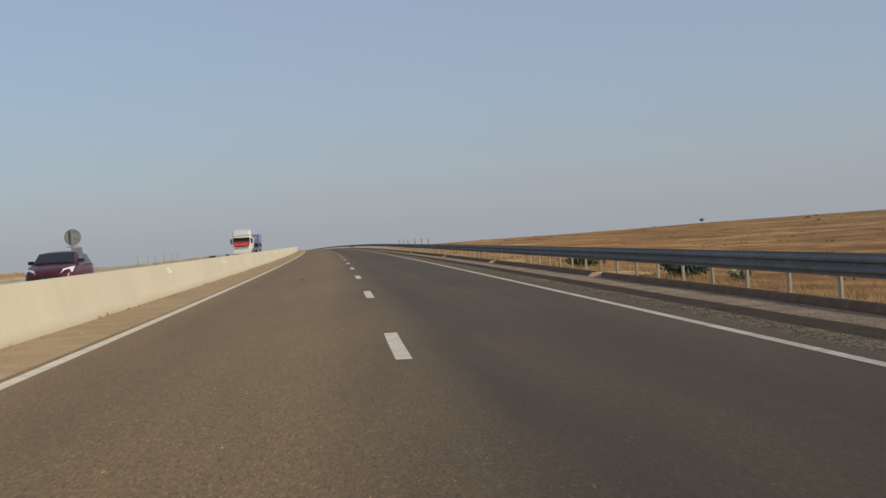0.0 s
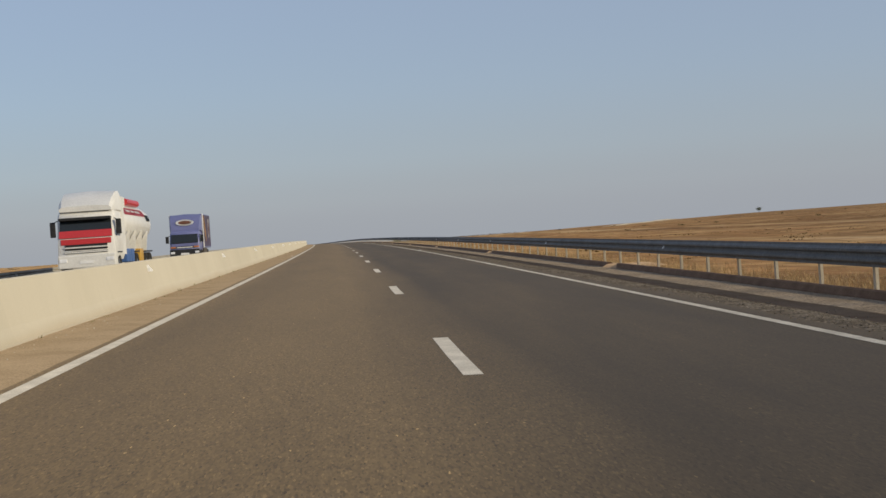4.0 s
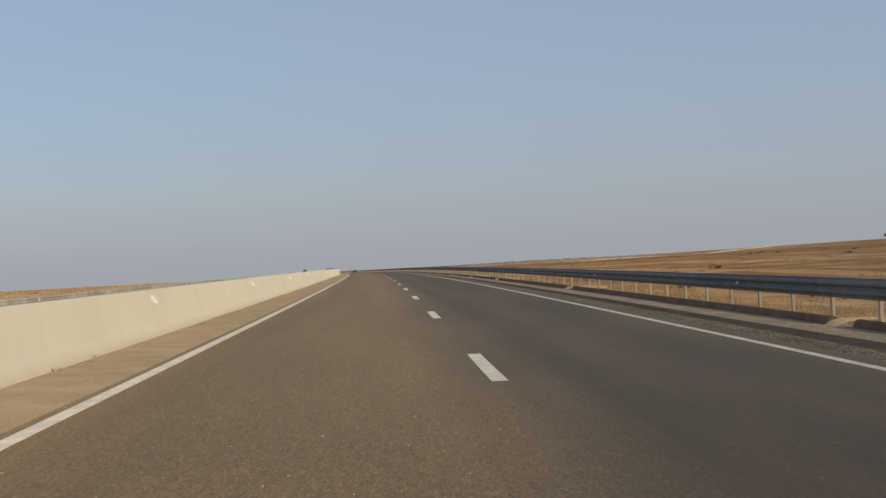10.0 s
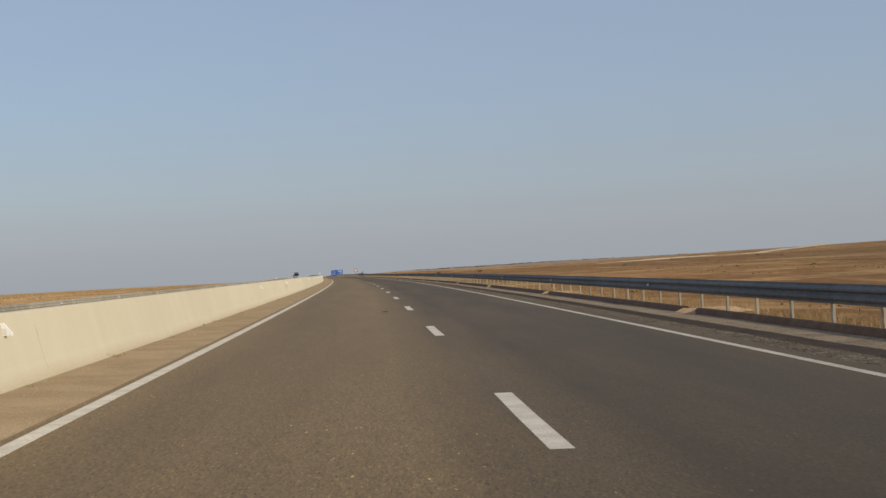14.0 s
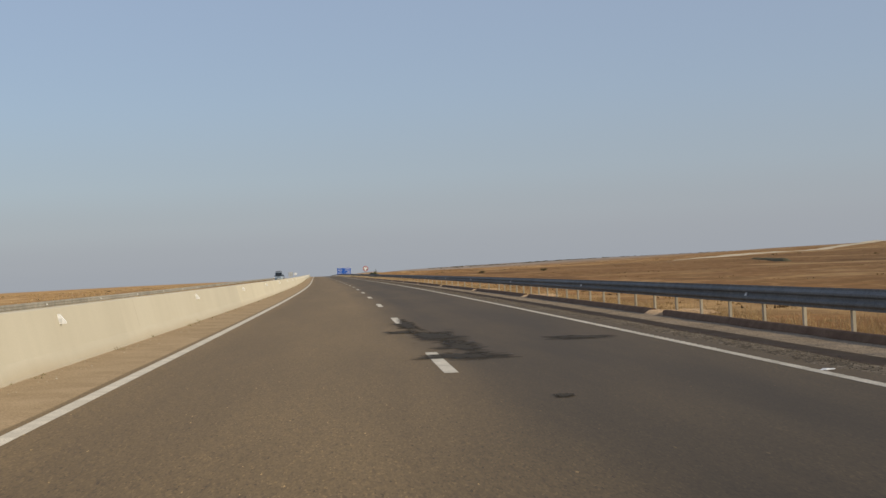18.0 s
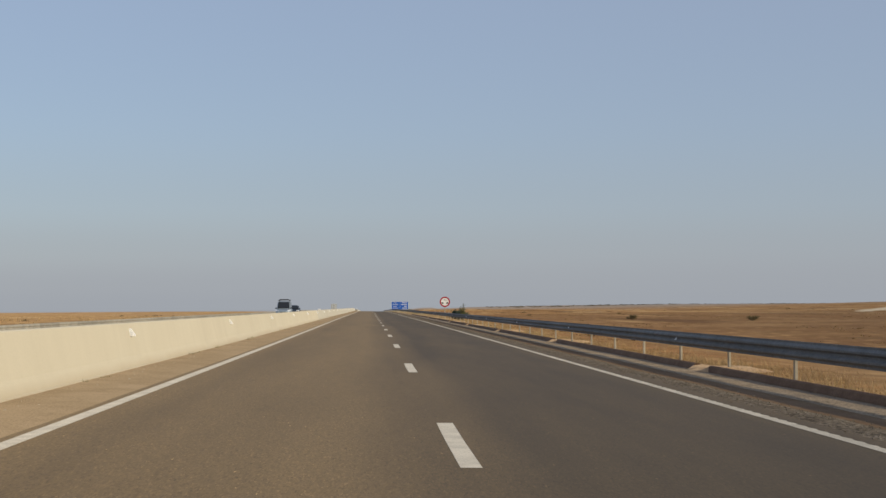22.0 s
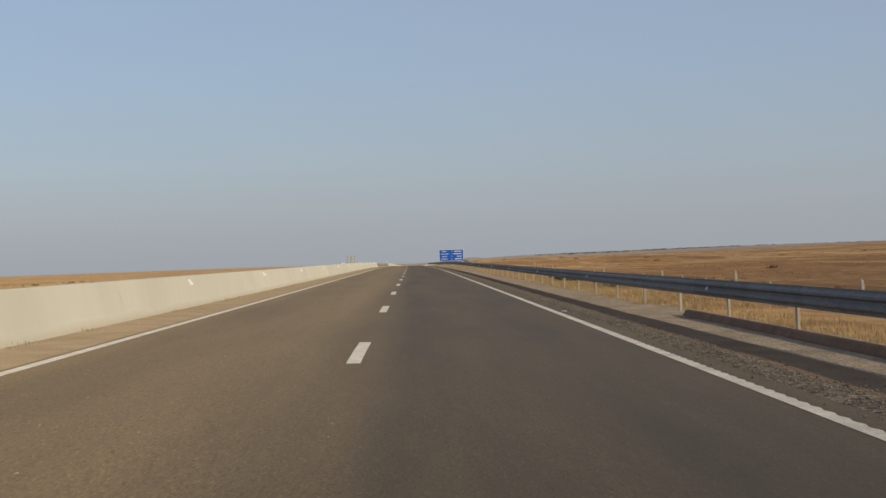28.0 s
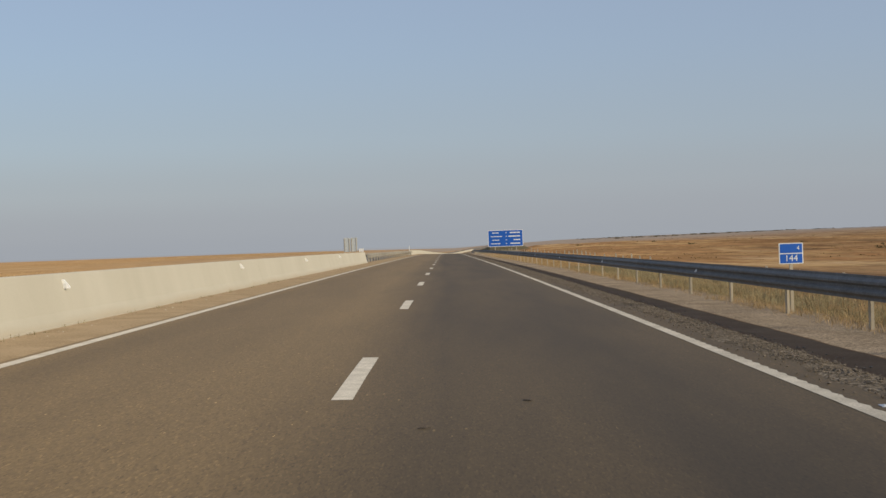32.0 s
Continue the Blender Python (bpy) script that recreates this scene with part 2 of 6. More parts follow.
def field_mat():
    """Dry plain: stubble, ploughed earth and pale tracks in long bands."""
    m = mat("dry_field", (0.325, 0.168, 0.068), (0.42, 0.238, 0.102), rough=1.0, scale=0.008, fine=0.6, bump=0.6, bump_d=0.2, spec=0.05, fine_amt=0.42)
    nt = m.node_tree
    n, l = nt.nodes, nt.links
    b = n["Principled BSDF"]
    base = b.inputs["Base Color"].links[0].from_socket
    uv = n.new("ShaderNodeUVMap")

    def band(sx, sy, lo, hi, col, prev, amount=1.0):
        mp, nz, rg, mx = n.new("ShaderNodeMapping"), n.new("ShaderNodeTexNoise"), n.new("ShaderNodeMapRange"), n.new("ShaderNodeMix")
        mp.inputs["Scale"].default_value = (sx, sy, 1)
        nz.inputs["Scale"].default_value, nz.inputs["Detail"].default_value = 1.0, 4
        rg.inputs["From Min"].default_value, rg.inputs["From Max"].default_value = lo, hi
        rg.inputs["To Max"].default_value = amount
        mx.data_type = "RGBA"
        mx.inputs[7].default_value = (col[0] * 0.95, col[1] * 0.87, col[2] * 0.78, 1)
        l.new(uv.outputs["UV"], mp.inputs["Vector"])
        l.new(mp.outputs["Vector"], nz.inputs["Vector"])
        l.new(nz.outputs["Fac"], rg.inputs["Value"])
        l.new(rg.outputs["Result"], mx.inputs["Factor"])
        l.new(prev, mx.inputs[6])
        return mx.outputs[2]

    sx, along, aside, both, near = n.new("ShaderNodeSeparateXYZ"), n.new("ShaderNodeMapRange"), n.new("ShaderNodeMapRange"), n.new("ShaderNodeMath"), n.new("ShaderNodeMix")
    l.new(uv.outputs["UV"], sx.inputs["Vector"])
    along.inputs["From Min"].default_value, along.inputs["From Max"].default_value = 560, 740
    along.inputs["To Max"].default_value = 0.85
    beyond, stretch = n.new("ShaderNodeMapRange"), n.new("ShaderNodeMath")
    beyond.inputs["From Min"].default_value, beyond.inputs["From Max"].default_value = 1080, 930
    stretch.operation = "MULTIPLY"
    l.new(sx.outputs["X"], beyond.inputs["Value"])
    l.new(along.outputs["Result"], stretch.inputs[0])
    l.new(beyond.outputs["Result"], stretch.inputs[1])
    aside.inputs["From Min"].default_value, aside.inputs["From Max"].default_value = 7, 14
    both.operation, near.data_type = "MULTIPLY", "RGBA"
    near.inputs[7].default_value = (0.215, 0.118, 0.054, 1)
    l.new(sx.outputs["X"], along.inputs["Value"])
    l.new(sx.outputs["Y"], aside.inputs["Value"])
    l.new(stretch.outputs["Value"], both.inputs[0])
    l.new(aside.outputs["Result"], both.inputs[1])
    l.new(both.outputs["Value"], near.inputs["Factor"])
    l.new(base, near.inputs[6])
    base = near.outputs[2]
    c = band(0.0035, 0.011, 0.50, 0.545, (0.225, 0.122, 0.056), base, 0.85)
    c = band(0.005, 0.028, 0.575, 0.61, (0.58, 0.45, 0.28), c, 0.85)
    c = band(0.02, 0.07, 0.61, 0.67, (0.13, 0.085, 0.045), c, 0.7)
    c = band(0.04, 0.055, 0.49, 0.56, (0.27, 0.155, 0.066), c, 0.6)
    c = band(0.07, 0.09, 0.53, 0.59, (0.55, 0.385, 0.19), c, 0.55)
    c = band(0.25, 0.3, 0.48, 0.60, (0.21, 0.128, 0.058), c, 0.6)
    c = band(0.06, 0.018, 0.565, 0.60, (0.22, 0.13, 0.06), c, 0.55)
    c = band(0.045, 0.014, 0.58, 0.615, (0.58, 0.42, 0.22), c, 0.5)
    c = band(0.02, 0.10, 0.54, 0.62, (0.20, 0.115, 0.055), c, 0.35)
    c = band(0.018, 0.12, 0.58, 0.66, (0.58, 0.43, 0.23), c, 0.3)
    ploughed, half = n.new("ShaderNodeMix"), n.new("ShaderNodeMath")
    ploughed.data_type, half.operation = "RGBA", "MULTIPLY"
    ploughed.inputs[7].default_value, half.inputs[1].default_value = (0.20, 0.108, 0.050, 1), 0.78
    l.new(both.outputs["Value"], half.inputs[0])
    l.new(half.outputs["Value"], ploughed.inputs["Factor"])
    l.new(c, ploughed.inputs[6])
    c = ploughed.outputs[2]
    c = band(0.11, 0.11, 0.60, 0.70, (0.17, 0.13, 0.07), c, 0.6)
    c = band(0.45, 0.8, 0.50, 0.60, (0.19, 0.115, 0.055), c, 0.45)
    c = band(0.35, 0.9, 0.55, 0.65, (0.52, 0.36, 0.18), c, 0.45)
    c = band(0.005, 0.05, 0.61, 0.63, (0.52, 0.38, 0.21), c, 0.5)
    c = band(0.010, 0.085, 0.62, 0.65, (0.115, 0.07, 0.04), c, 0.65)
    sep, rg, mx = n.new("ShaderNodeSeparateXYZ"), n.new("ShaderNodeMapRange"), n.new("ShaderNodeMix")
    rg.inputs["From Min"].default_value, rg.inputs["From Max"].default_value = -18, -45
    rg.inputs["To Max"].default_value = 0.3
    mx.data_type = "RGBA"
    mx.inputs[7].default_value = (0.47, 0.33, 0.165, 1)
    l.new(uv.outputs["UV"], sep.inputs["Vector"])
    l.new(sep.outputs["Y"], rg.inputs["Value"])
    l.new(rg.outputs["Result"], mx.inputs["Factor"])
    l.new(c, mx.inputs[6])
    # aerial haze painted into the base colour: greyer and paler far along
    haze_reach, haze_tone = n.new("ShaderNodeMapRange"), n.new("ShaderNodeMix")
    haze_reach.inputs["From Min"].default_value, haze_reach.inputs["From Max"].default_value = 1650, 2700
    haze_reach.inputs["To Max"].default_value = 0.75
    haze_tone.data_type = "RGBA"
    haze_tone.inputs[7].default_value = (0.30, 0.265, 0.235, 1)
    l.new(sep.outputs["X"], haze_reach.inputs["Value"])
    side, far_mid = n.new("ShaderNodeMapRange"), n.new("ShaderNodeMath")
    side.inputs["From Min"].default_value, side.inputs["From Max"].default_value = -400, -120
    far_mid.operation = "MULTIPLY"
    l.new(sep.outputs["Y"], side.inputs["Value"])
    l.new(haze_reach.outputs["Result"], far_mid.inputs[0])
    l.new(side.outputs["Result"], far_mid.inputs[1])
    l.new(far_mid.outputs["Value"], haze_tone.inputs["Factor"])
    l.new(mx.outputs[2], haze_tone.inputs[6])
    l.new(haze_tone.outputs[2], b.inputs["Base Color"])
    return m


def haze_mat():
    """Haze painted as a glow: opaque grey at the foot, clear at the top, by the UV's height."""
    m = bpy.data.materials.new("painted_haze_glow")
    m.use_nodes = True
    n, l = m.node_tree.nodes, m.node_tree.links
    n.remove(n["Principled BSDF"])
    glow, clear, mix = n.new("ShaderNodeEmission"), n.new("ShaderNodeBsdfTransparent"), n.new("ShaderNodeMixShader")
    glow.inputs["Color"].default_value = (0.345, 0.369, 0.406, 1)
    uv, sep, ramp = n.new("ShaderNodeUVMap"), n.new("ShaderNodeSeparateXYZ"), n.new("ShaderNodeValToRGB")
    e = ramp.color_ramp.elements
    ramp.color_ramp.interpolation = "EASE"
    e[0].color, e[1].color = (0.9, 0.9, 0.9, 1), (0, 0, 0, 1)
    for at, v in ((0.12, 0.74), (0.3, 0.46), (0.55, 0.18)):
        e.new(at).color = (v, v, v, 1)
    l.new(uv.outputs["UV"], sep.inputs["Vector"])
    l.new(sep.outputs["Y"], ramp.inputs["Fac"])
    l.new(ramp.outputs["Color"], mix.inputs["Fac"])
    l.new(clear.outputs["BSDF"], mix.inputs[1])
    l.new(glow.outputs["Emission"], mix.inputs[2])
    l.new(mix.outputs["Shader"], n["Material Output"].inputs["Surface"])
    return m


def stain_mat(name, col):
    """A soaked stain that thins out towards a ragged edge, by the UV (unit disc)."""
    m = mat(name, col, tuple(c * 1.5 for c in col), rough=0.88, scale=2.5, fine=40, bump=0.1, spec=0.15)
    nt = m.node_tree
    n, l = nt.nodes, nt.links
    uv, ln, nz, mp = n.new("ShaderNodeUVMap"), n.new("ShaderNodeVectorMath"), n.new("ShaderNodeTexNoise"), n.new("ShaderNodeNewGeometry")
    ln.operation = "LENGTH"
    nz.inputs["Scale"].default_value, nz.inputs["Detail"].default_value = 3.2, 6
    l.new(uv.outputs["UV"], ln.inputs[0])
    l.new(mp.outputs["Position"], nz.inputs["Vector"])
    a, c = n.new("ShaderNodeMath"), n.new("ShaderNodeMath")
    a.operation, c.operation = "MULTIPLY_ADD", "MULTIPLY_ADD"
    a.inputs[1].default_value, a.inputs[2].default_value = -1.7, 0.3
    l.new(ln.outputs["Value"], a.inputs[0])
    c.inputs[1].default_value, c.use_clamp = 2.6, True
    l.new(nz.outputs["Fac"], c.inputs[0])
    l.new(a.outputs["Value"], c.inputs[2])
    l.new(c.outputs["Value"], n["Principled BSDF"].inputs["Alpha"])
    return m


ASPHALT = road_mat("worn_asphalt", (0.0290, 0.0206, 0.0092), (0.188, 0.129, 0.058), [(-8, 0.9), (-3.6, 0.9), (-2.9, 0.58), (-1.8, 0.70), (-0.9, 0.76), (-0.2, 0.46), (0.6, 0.03), (1.4, 0.10), (2.3, 0.0), (3.1, 0.06), (3.8, 0.25), (8, 0.6)])
ASPHALT_FAR = road_mat("worn_asphalt_opposite", (0.09, 0.08, 0.07), (0.2, 0.165, 0.12), [(-8, 0.6), (-3, 0.4), (0, 0.5), (3, 0.4), (8, 0.7)])
PAINT = mat("road_paint", (0.46, 0.422, 0.352), (0.58, 0.535, 0.45), rough=0.75, scale=4, fine=60, bump=0.25, bump_d=0.004, fine_amt=0.18)
PAINT_OLD = mat("worn_road_paint", (0.42, 0.38, 0.305), (0.56, 0.51, 0.42), rough=0.8, scale=2.5, fine=55, bump=0.3, bump_d=0.004, fine_amt=0.25)
CONCRETE = dusty_foot(mat("cream_concrete", (0.450, 0.413, 0.330), (0.482, 0.446, 0.36), rough=0.92, scale=0.35, fine=60, bump=0.05, bump_d=0.004, vary=0.03, fine_amt=0.04))
CONCRETE_PALE = dusty_foot(mat("pale_cream_concrete", (0.490, 0.447, 0.352), (0.520, 0.478, 0.378), rough=0.92, scale=0.35, fine=60, bump=0.05, bump_d=0.004, vary=0.03, fine_amt=0.04))
CONCRETE_COOL = dusty_foot(mat("cool_cream_concrete", (0.425, 0.400, 0.335), (0.458, 0.434, 0.368), rough=0.92, scale=0.35, fine=60, bump=0.05, bump_d=0.004, vary=0.03, fine_amt=0.04))
CONCRETE_GREY = mat("grey_concrete", (0.42, 0.38, 0.31), (0.55, 0.5, 0.41), rough=0.95, scale=6, fine=40, bump=0.3, bump_d=0.005)
SAND = mat("blown_sand", (0.285, 0.212, 0.130), (0.345, 0.26, 0.165), rough=1.0, scale=1.3, fine=45, fine_amt=0.22, bump=0.15, bump_d=0.02, spec=0.05)
GRAVEL = speckle(mat("shoulder_gravel", (0.235, 0.180, 0.122), (0.315, 0.245, 0.170), rough=1.0, scale=1.2, fine=38, bump=0.45, bump_d=0.015, spec=0.1, fine_amt=0.25), 34.0, 0.5, 1.5)
RUBBLE = speckle(mat("dark_rubble", (0.125, 0.100, 0.072), (0.185, 0.152, 0.112), rough=1.0, scale=2.0, fine=30, bump=0.9, bump_d=0.03, spec=0.05, fine_amt=0.35), 26.0, 0.35, 1.9)
# gravel darkened and browned to stand for the guardrail's shade
RAIL_SHADE = mat("rail_shade_brown", (0.165, 0.104, 0.061), (0.205, 0.136, 0.082), rough=1.0, scale=1.5, fine=30, bump=0.4, bump_d=0.015, spec=0.05, fine_amt=0.2)
STONE = mat("gravel_stone", (0.095, 0.076, 0.056), (0.28, 0.232, 0.178), rough=0.95, scale=17, fine=60, bump=0.2, contrast=(0.3, 0.7))
KERB = mat("dark_bitumen_kerb", (0.150, 0.084, 0.047), (0.205, 0.122, 0.072), rough=0.9, scale=3, fine=45, bump=0.6, bump_d=0.01)
STEEL = mat("dull_galvanised_steel", (0.135, 0.135, 0.132), (0.175, 0.175, 0.17), rough=0.7, metal=0.1, scale=3, fine=30, bump=0.06, bump_d=0.003, vary=0.15, spec=0.3)
POST = mat("weathered_post_steel", (0.52, 0.455, 0.345), (0.60, 0.53, 0.41), rough=0.75, metal=0.1, scale=2, fine=40, bump=0.05, vary=0.15, fine_amt=0.08)
WHITE = mat("white_plastic", (0.93, 0.92, 0.89), (0.95, 0.94, 0.92), rough=0.5, scale=8, fine=60, bump=0.03, fine_amt=0.05)
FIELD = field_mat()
HAZE = haze_mat()
GRASS = mat("dry_grass", (0.43, 0.292, 0.140), (0.56, 0.40, 0.208), rough=1.0, scale=0.4, fine=6, bump=0, spec=0.1, fine_amt=0.35)
GRASS_PALE = mat("pale_green_weeds", (0.29, 0.25, 0.14), (0.40, 0.35, 0.21), rough=1.0, scale=0.6, fine=6, bump=0, spec=0.1, fine_amt=0.35)
LEAF = mat("dusty_green_leaf", (0.075, 0.085, 0.035), (0.15, 0.15, 0.07), rough=0.8, scale=5, fine=30, bump=0, spec=0.2)
LEAF_DARK = mat("blue_green_leaf", (0.038, 0.06, 0.034), (0.10, 0.13, 0.085), rough=0.75, scale=5, fine=30, bump=0, spec=0.25)
SHRUB = mat("dark_steppe_shrub", (0.09, 0.075, 0.04), (0.16, 0.13, 0.07), rough=1.0, scale=1.5, fine=12, bump=0, spec=0.05)
BARK = mat("shrub_bark", (0.16, 0.12, 0.08), (0.24, 0.18, 0.12), rough=0.95, scale=10, fine=60, bump=0.4)
BLUE = mat("blue_sign_face", (0.010, 0.098, 0.46), (0.014, 0.112, 0.50), rough=0.45, scale=2, fine=20, bump=0, fine_amt=0.05, spec=0.4)
SIGN_WHITE = mat("white_sign_face", (0.74, 0.74, 0.72), (0.8, 0.8, 0.78), rough=0.45, scale=3, fine=30, bump=0, fine_amt=0.04)
SIGN_RED = mat("red_sign_face", (0.34, 0.022, 0.03), (0.40, 0.03, 0.04), rough=0.45, scale=3, fine=30, bump=0, fine_amt=0.05)
SIGN_BLACK = mat("black_sign_print", (0.03, 0.03, 0.03), rough=0.5, bump=0)
ALU = mat("grey_sign_back", (0.46, 0.49, 0.50), (0.55, 0.58, 0.59), rough=0.6, metal=0.15, scale=4, fine=30, bump=0.03)
OIL = stain_mat("oil_stain", (0.034, 0.028, 0.02))
BROWN_CLUMP = mat("brown_steppe_plant", (0.20, 0.125, 0.058), (0.36, 0.24, 0.115), rough=1.0, scale=0.15, fine=3, bump=0, spec=0.05)
ALU_DARK = mat("dark_weathered_sign_back", (0.19, 0.205, 0.205), (0.27, 0.285, 0.285), rough=0.7, metal=0.1, scale=4, fine=30, bump=0.03)
CRACK = mat("wall_crack", (0.20, 0.165, 0.115), (0.30, 0.25, 0.18), rough=1.0, scale=4, fine=30, bump=0)
# STEEL again, its colour lightened for rails whose faces catch the sun
STEEL_SUNLIT = mat("sunlit_galvanised_steel", (0.25, 0.235, 0.20), (0.34, 0.315, 0.265), rough=0.75, metal=0.1, scale=2, fine=30, bump=0.05, bump_d=0.003, vary=0.15, spec=0.3)
SPILLWAY = mat("sandy_concrete", (0.46, 0.30, 0.165), (0.56, 0.385, 0.225), rough=1.0, scale=3, fine=20, bump=0.4, bump_d=0.01)
BANK = mat("pale_earth_bank", (0.50, 0.41, 0.285), (0.60, 0.50, 0.36), rough=1.0, scale=0.1, fine=1.5, bump=0.3, bump_d=0.1, spec=0.05)
DEBRIS = mat("dark_rubber_scrap", (0.065, 0.053, 0.04), (0.10, 0.082, 0.062), rough=0.9, scale=9, fine=40, bump=0.3)

# ---- the line of the road: gentle bends and grades, by distance along it ----
BEND_AT = np.array([-3000, -400, -60, 25, 110, 195, 280, 365, 450, 535, 620, 705, 790, 875, 960, 1045, 1130, 1215, 1400, 1700, 6000])
BEND = np.array([0, 0, -2.078, -1.736, -1.395, -1.213, -1.234, -1.676, -1.814, -2.036, -2.108, -0.507, 0.286, -0.195, -0.365, -0.293, 0.508, 1.384, 1.6, 0, 0]) * 1e-4
GRADE_AT = np.array([-3000, -300, -60, 40, 140, 240, 340, 440, 540, 640, 740, 840, 940, 1040, 1140, 1200, 1260, 1450, 1520, 6000])
GRADE = np.array([0, 0, 6.732, 8.762, 8.301, 6.031, 4.337, 1.23, -0.761, -0.885, -0.31, -0.862, -0.59, -4.193, -5.5, -6.0, -12.5, -12.5, 0, 0]) * 1e-3
FALL = 0.02
STEP = 2.0
AT = np.arange(-3000, 6000 + STEP, STEP)


def summed(v):
    return np.concatenate([[0], np.cumsum((v[1:] + v[:-1]) / 2 * STEP)])


def from_start(v):
    return v - np.interp(0, AT, v)


TURN = from_start(summed(np.interp(AT, BEND_AT, BEND)))
ROAD_X = from_start(summed(np.sin(TURN)))
ROAD_Y = from_start(summed(np.cos(TURN)))
ROAD_Z = from_start(summed(np.interp(AT, GRADE_AT, GRADE)))


def cross(lat):
    """Height of the carriageways over the lane line: both fall away from the median."""
    return np.where(lat > -4.9, -FALL * lat, 0.098 + FALL * (lat + 4.9))


def place(s, lat, up=0.0):
    """World points at s metres along, lat metres to the right of the lane line, up metres over the carriageway's plane."""
    s, lat = np.broadcast_arrays(np.asarray(s, float), np.asarray(lat, float))
    a = np.interp(s, AT, TURN)
    return np.stack([np.interp(s, AT, ROAD_X) + lat * np.cos(a), np.interp(s, AT, ROAD_Y) - lat * np.sin(a), np.interp(s, AT, ROAD_Z) + cross(lat) + up], -1)


def stand(s, lat, up=0.0, turn=0.0, level=True):
    """A pose on the road: x to the right, y along, z up; turn degrees to the left."""
    x, y, z = place(s, lat, up)
    a = math.degrees(float(np.interp(s, AT, TURN)))
    rx = 0.0 if level else math.degrees(math.atan(float(np.interp(s, GRADE_AT, GRADE))))
    return pose(x, y, z, rx, 0, -a + turn)


# ---- mesh helpers ----


def mesh_ob(name, verts, faces, material, uvs=None, smooth=False):
    me = bpy.data.meshes.new(name)
    me.from_pydata([tuple(map(float, v)) for v in verts], [], [tuple(map(int, f)) for f in faces])
    if uvs is not None:
        lay = me.uv_layers.new(name="UVMap")
        idx = np.empty(len(me.loops), dtype=np.int32)
        me.loops.foreach_get("vertex_index", idx)
        lay.data.foreach_set("uv", np.asarray(uvs, dtype=np.float32)[idx].ravel())
    me.materials.append(material)
    if smooth:
        me.shade_smooth()
    return new(name, me)


def part(name, bm, material, parent, label="", smooth=False):
    me = bpy.data.meshes.new(name)
    bm.to_mesh(me)
    bm.free()
    me.materials.append(material)
    if smooth:
        me.shade_smooth()
    ob = new(name, me)
    if parent is not None:
        ob.parent = parent
    return tagged(ob, label)


def shared(name, me, parent, m):
    ob = new(name, me)
    ob.parent = parent
    ob.matrix_basis = m
    return ob


def holder(name, m, label, category, group="", kind=""):
    ob = new(name)
    ob.matrix_basis = m
    return tagged(ob, label, category, group, kind)


def box(bm, x0, x1, y0, y1, z0, z1, bevel=0.0):
    r = bmesh.ops.create_cube(bm, size=1.0, matrix=Matrix.LocRotScale(((x0 + x1) / 2, (y0 + y1) / 2, (z0 + z1) / 2), None, (x1 - x0, y1 - y0, z1 - z0)))
    if bevel:
        es = {e for v in r["verts"] for e in v.link_edges}
        bmesh.ops.bevel(bm, geom=list(es), offset=bevel, segments=2, profile=0.6, affect="EDGES")
    return bm


def cyl(bm, a, b, r0, r1=None, seg=10):
    a, b = Vector(a), Vector(b)
    d = b - a
    m = Matrix.Translation((a + b) / 2) @ d.to_track_quat("Z", "Y").to_matrix().to_4x4()
    bmesh.ops.create_cone(bm, cap_ends=True, segments=seg, radius1=r0, radius2=r0 if r1 is None else r1, depth=d.length, matrix=m)
    return bm


def prism(bm, outline, y0, y1):
    """An (x, z) outline drawn out from y0 to y1."""
    f = [bm.verts.new((x, y0, z)) for x, z in outline]
    k = [bm.verts.new((x, y1, z)) for x, z in outline]
    n = len(outline)
    bm.faces.new(f)
    bm.faces.new(k[::-1])
    for i in range(n):
        bm.faces.new((f[i], k[i], k[(i + 1) % n], f[(i + 1) % n]))
    bmesh.ops.recalc_face_normals(bm, faces=bm.faces)
    return bm


def strip(name, s0, s1, profile, material, step=4.0, closed=False):
    """A long body along the road with an outline of (lat, up) points."""
    n = max(2, int(round((s1 - s0) / step)) + 1)
    ss = np.linspace(s0, s1, n)
    k = len(profile)
    lat, up = np.array([p[0] for p in profile], float), np.array([p[1] for p in profile], float)
    v = place(ss[:, None], lat[None, :], up[None, :]).reshape(-1, 3)
    uv = np.stack(np.broadcast_arrays(ss[:, None], lat[None, :]), -1).reshape(-1, 2)
    faces = []
    for i in range(n - 1):
        for j in range(k if closed else k - 1):
            a, b = i * k + j, i * k + (j + 1) % k
            faces.append((a, b, b + k, a + k))
    if closed:
        faces += [tuple(range(k))[::-1], tuple((n - 1) * k + j for j in range(k))]
    return mesh_ob(name, v, faces, material, uv)


# ---- ground: one sheet to the horizon ----
S_LINES = np.concatenate([np.arange(-3000, -400, 200), np.arange(-400, -40, 40), np.arange(-40, 1400, 8), np.arange(1400, 2000, 30), np.arange(2000, 5901, 150)])
LAT_LINES = np.array([-3600, -2600, -1900, -1400, -1000, -750, -560, -420, -310, -230, -170, -125, -92, -68, -50, -38, -29, -23, -19.5, -17.5, -16.6, -15, -5, 5, 5.62, 6.2, 6.9, 7.6, 8.6, 10, 12, 15, 19, 24, 31, 40, 52, 68, 90, 120, 160, 210, 280, 370, 480, 620, 800, 1050, 1400, 1900, 2600, 3600], float)


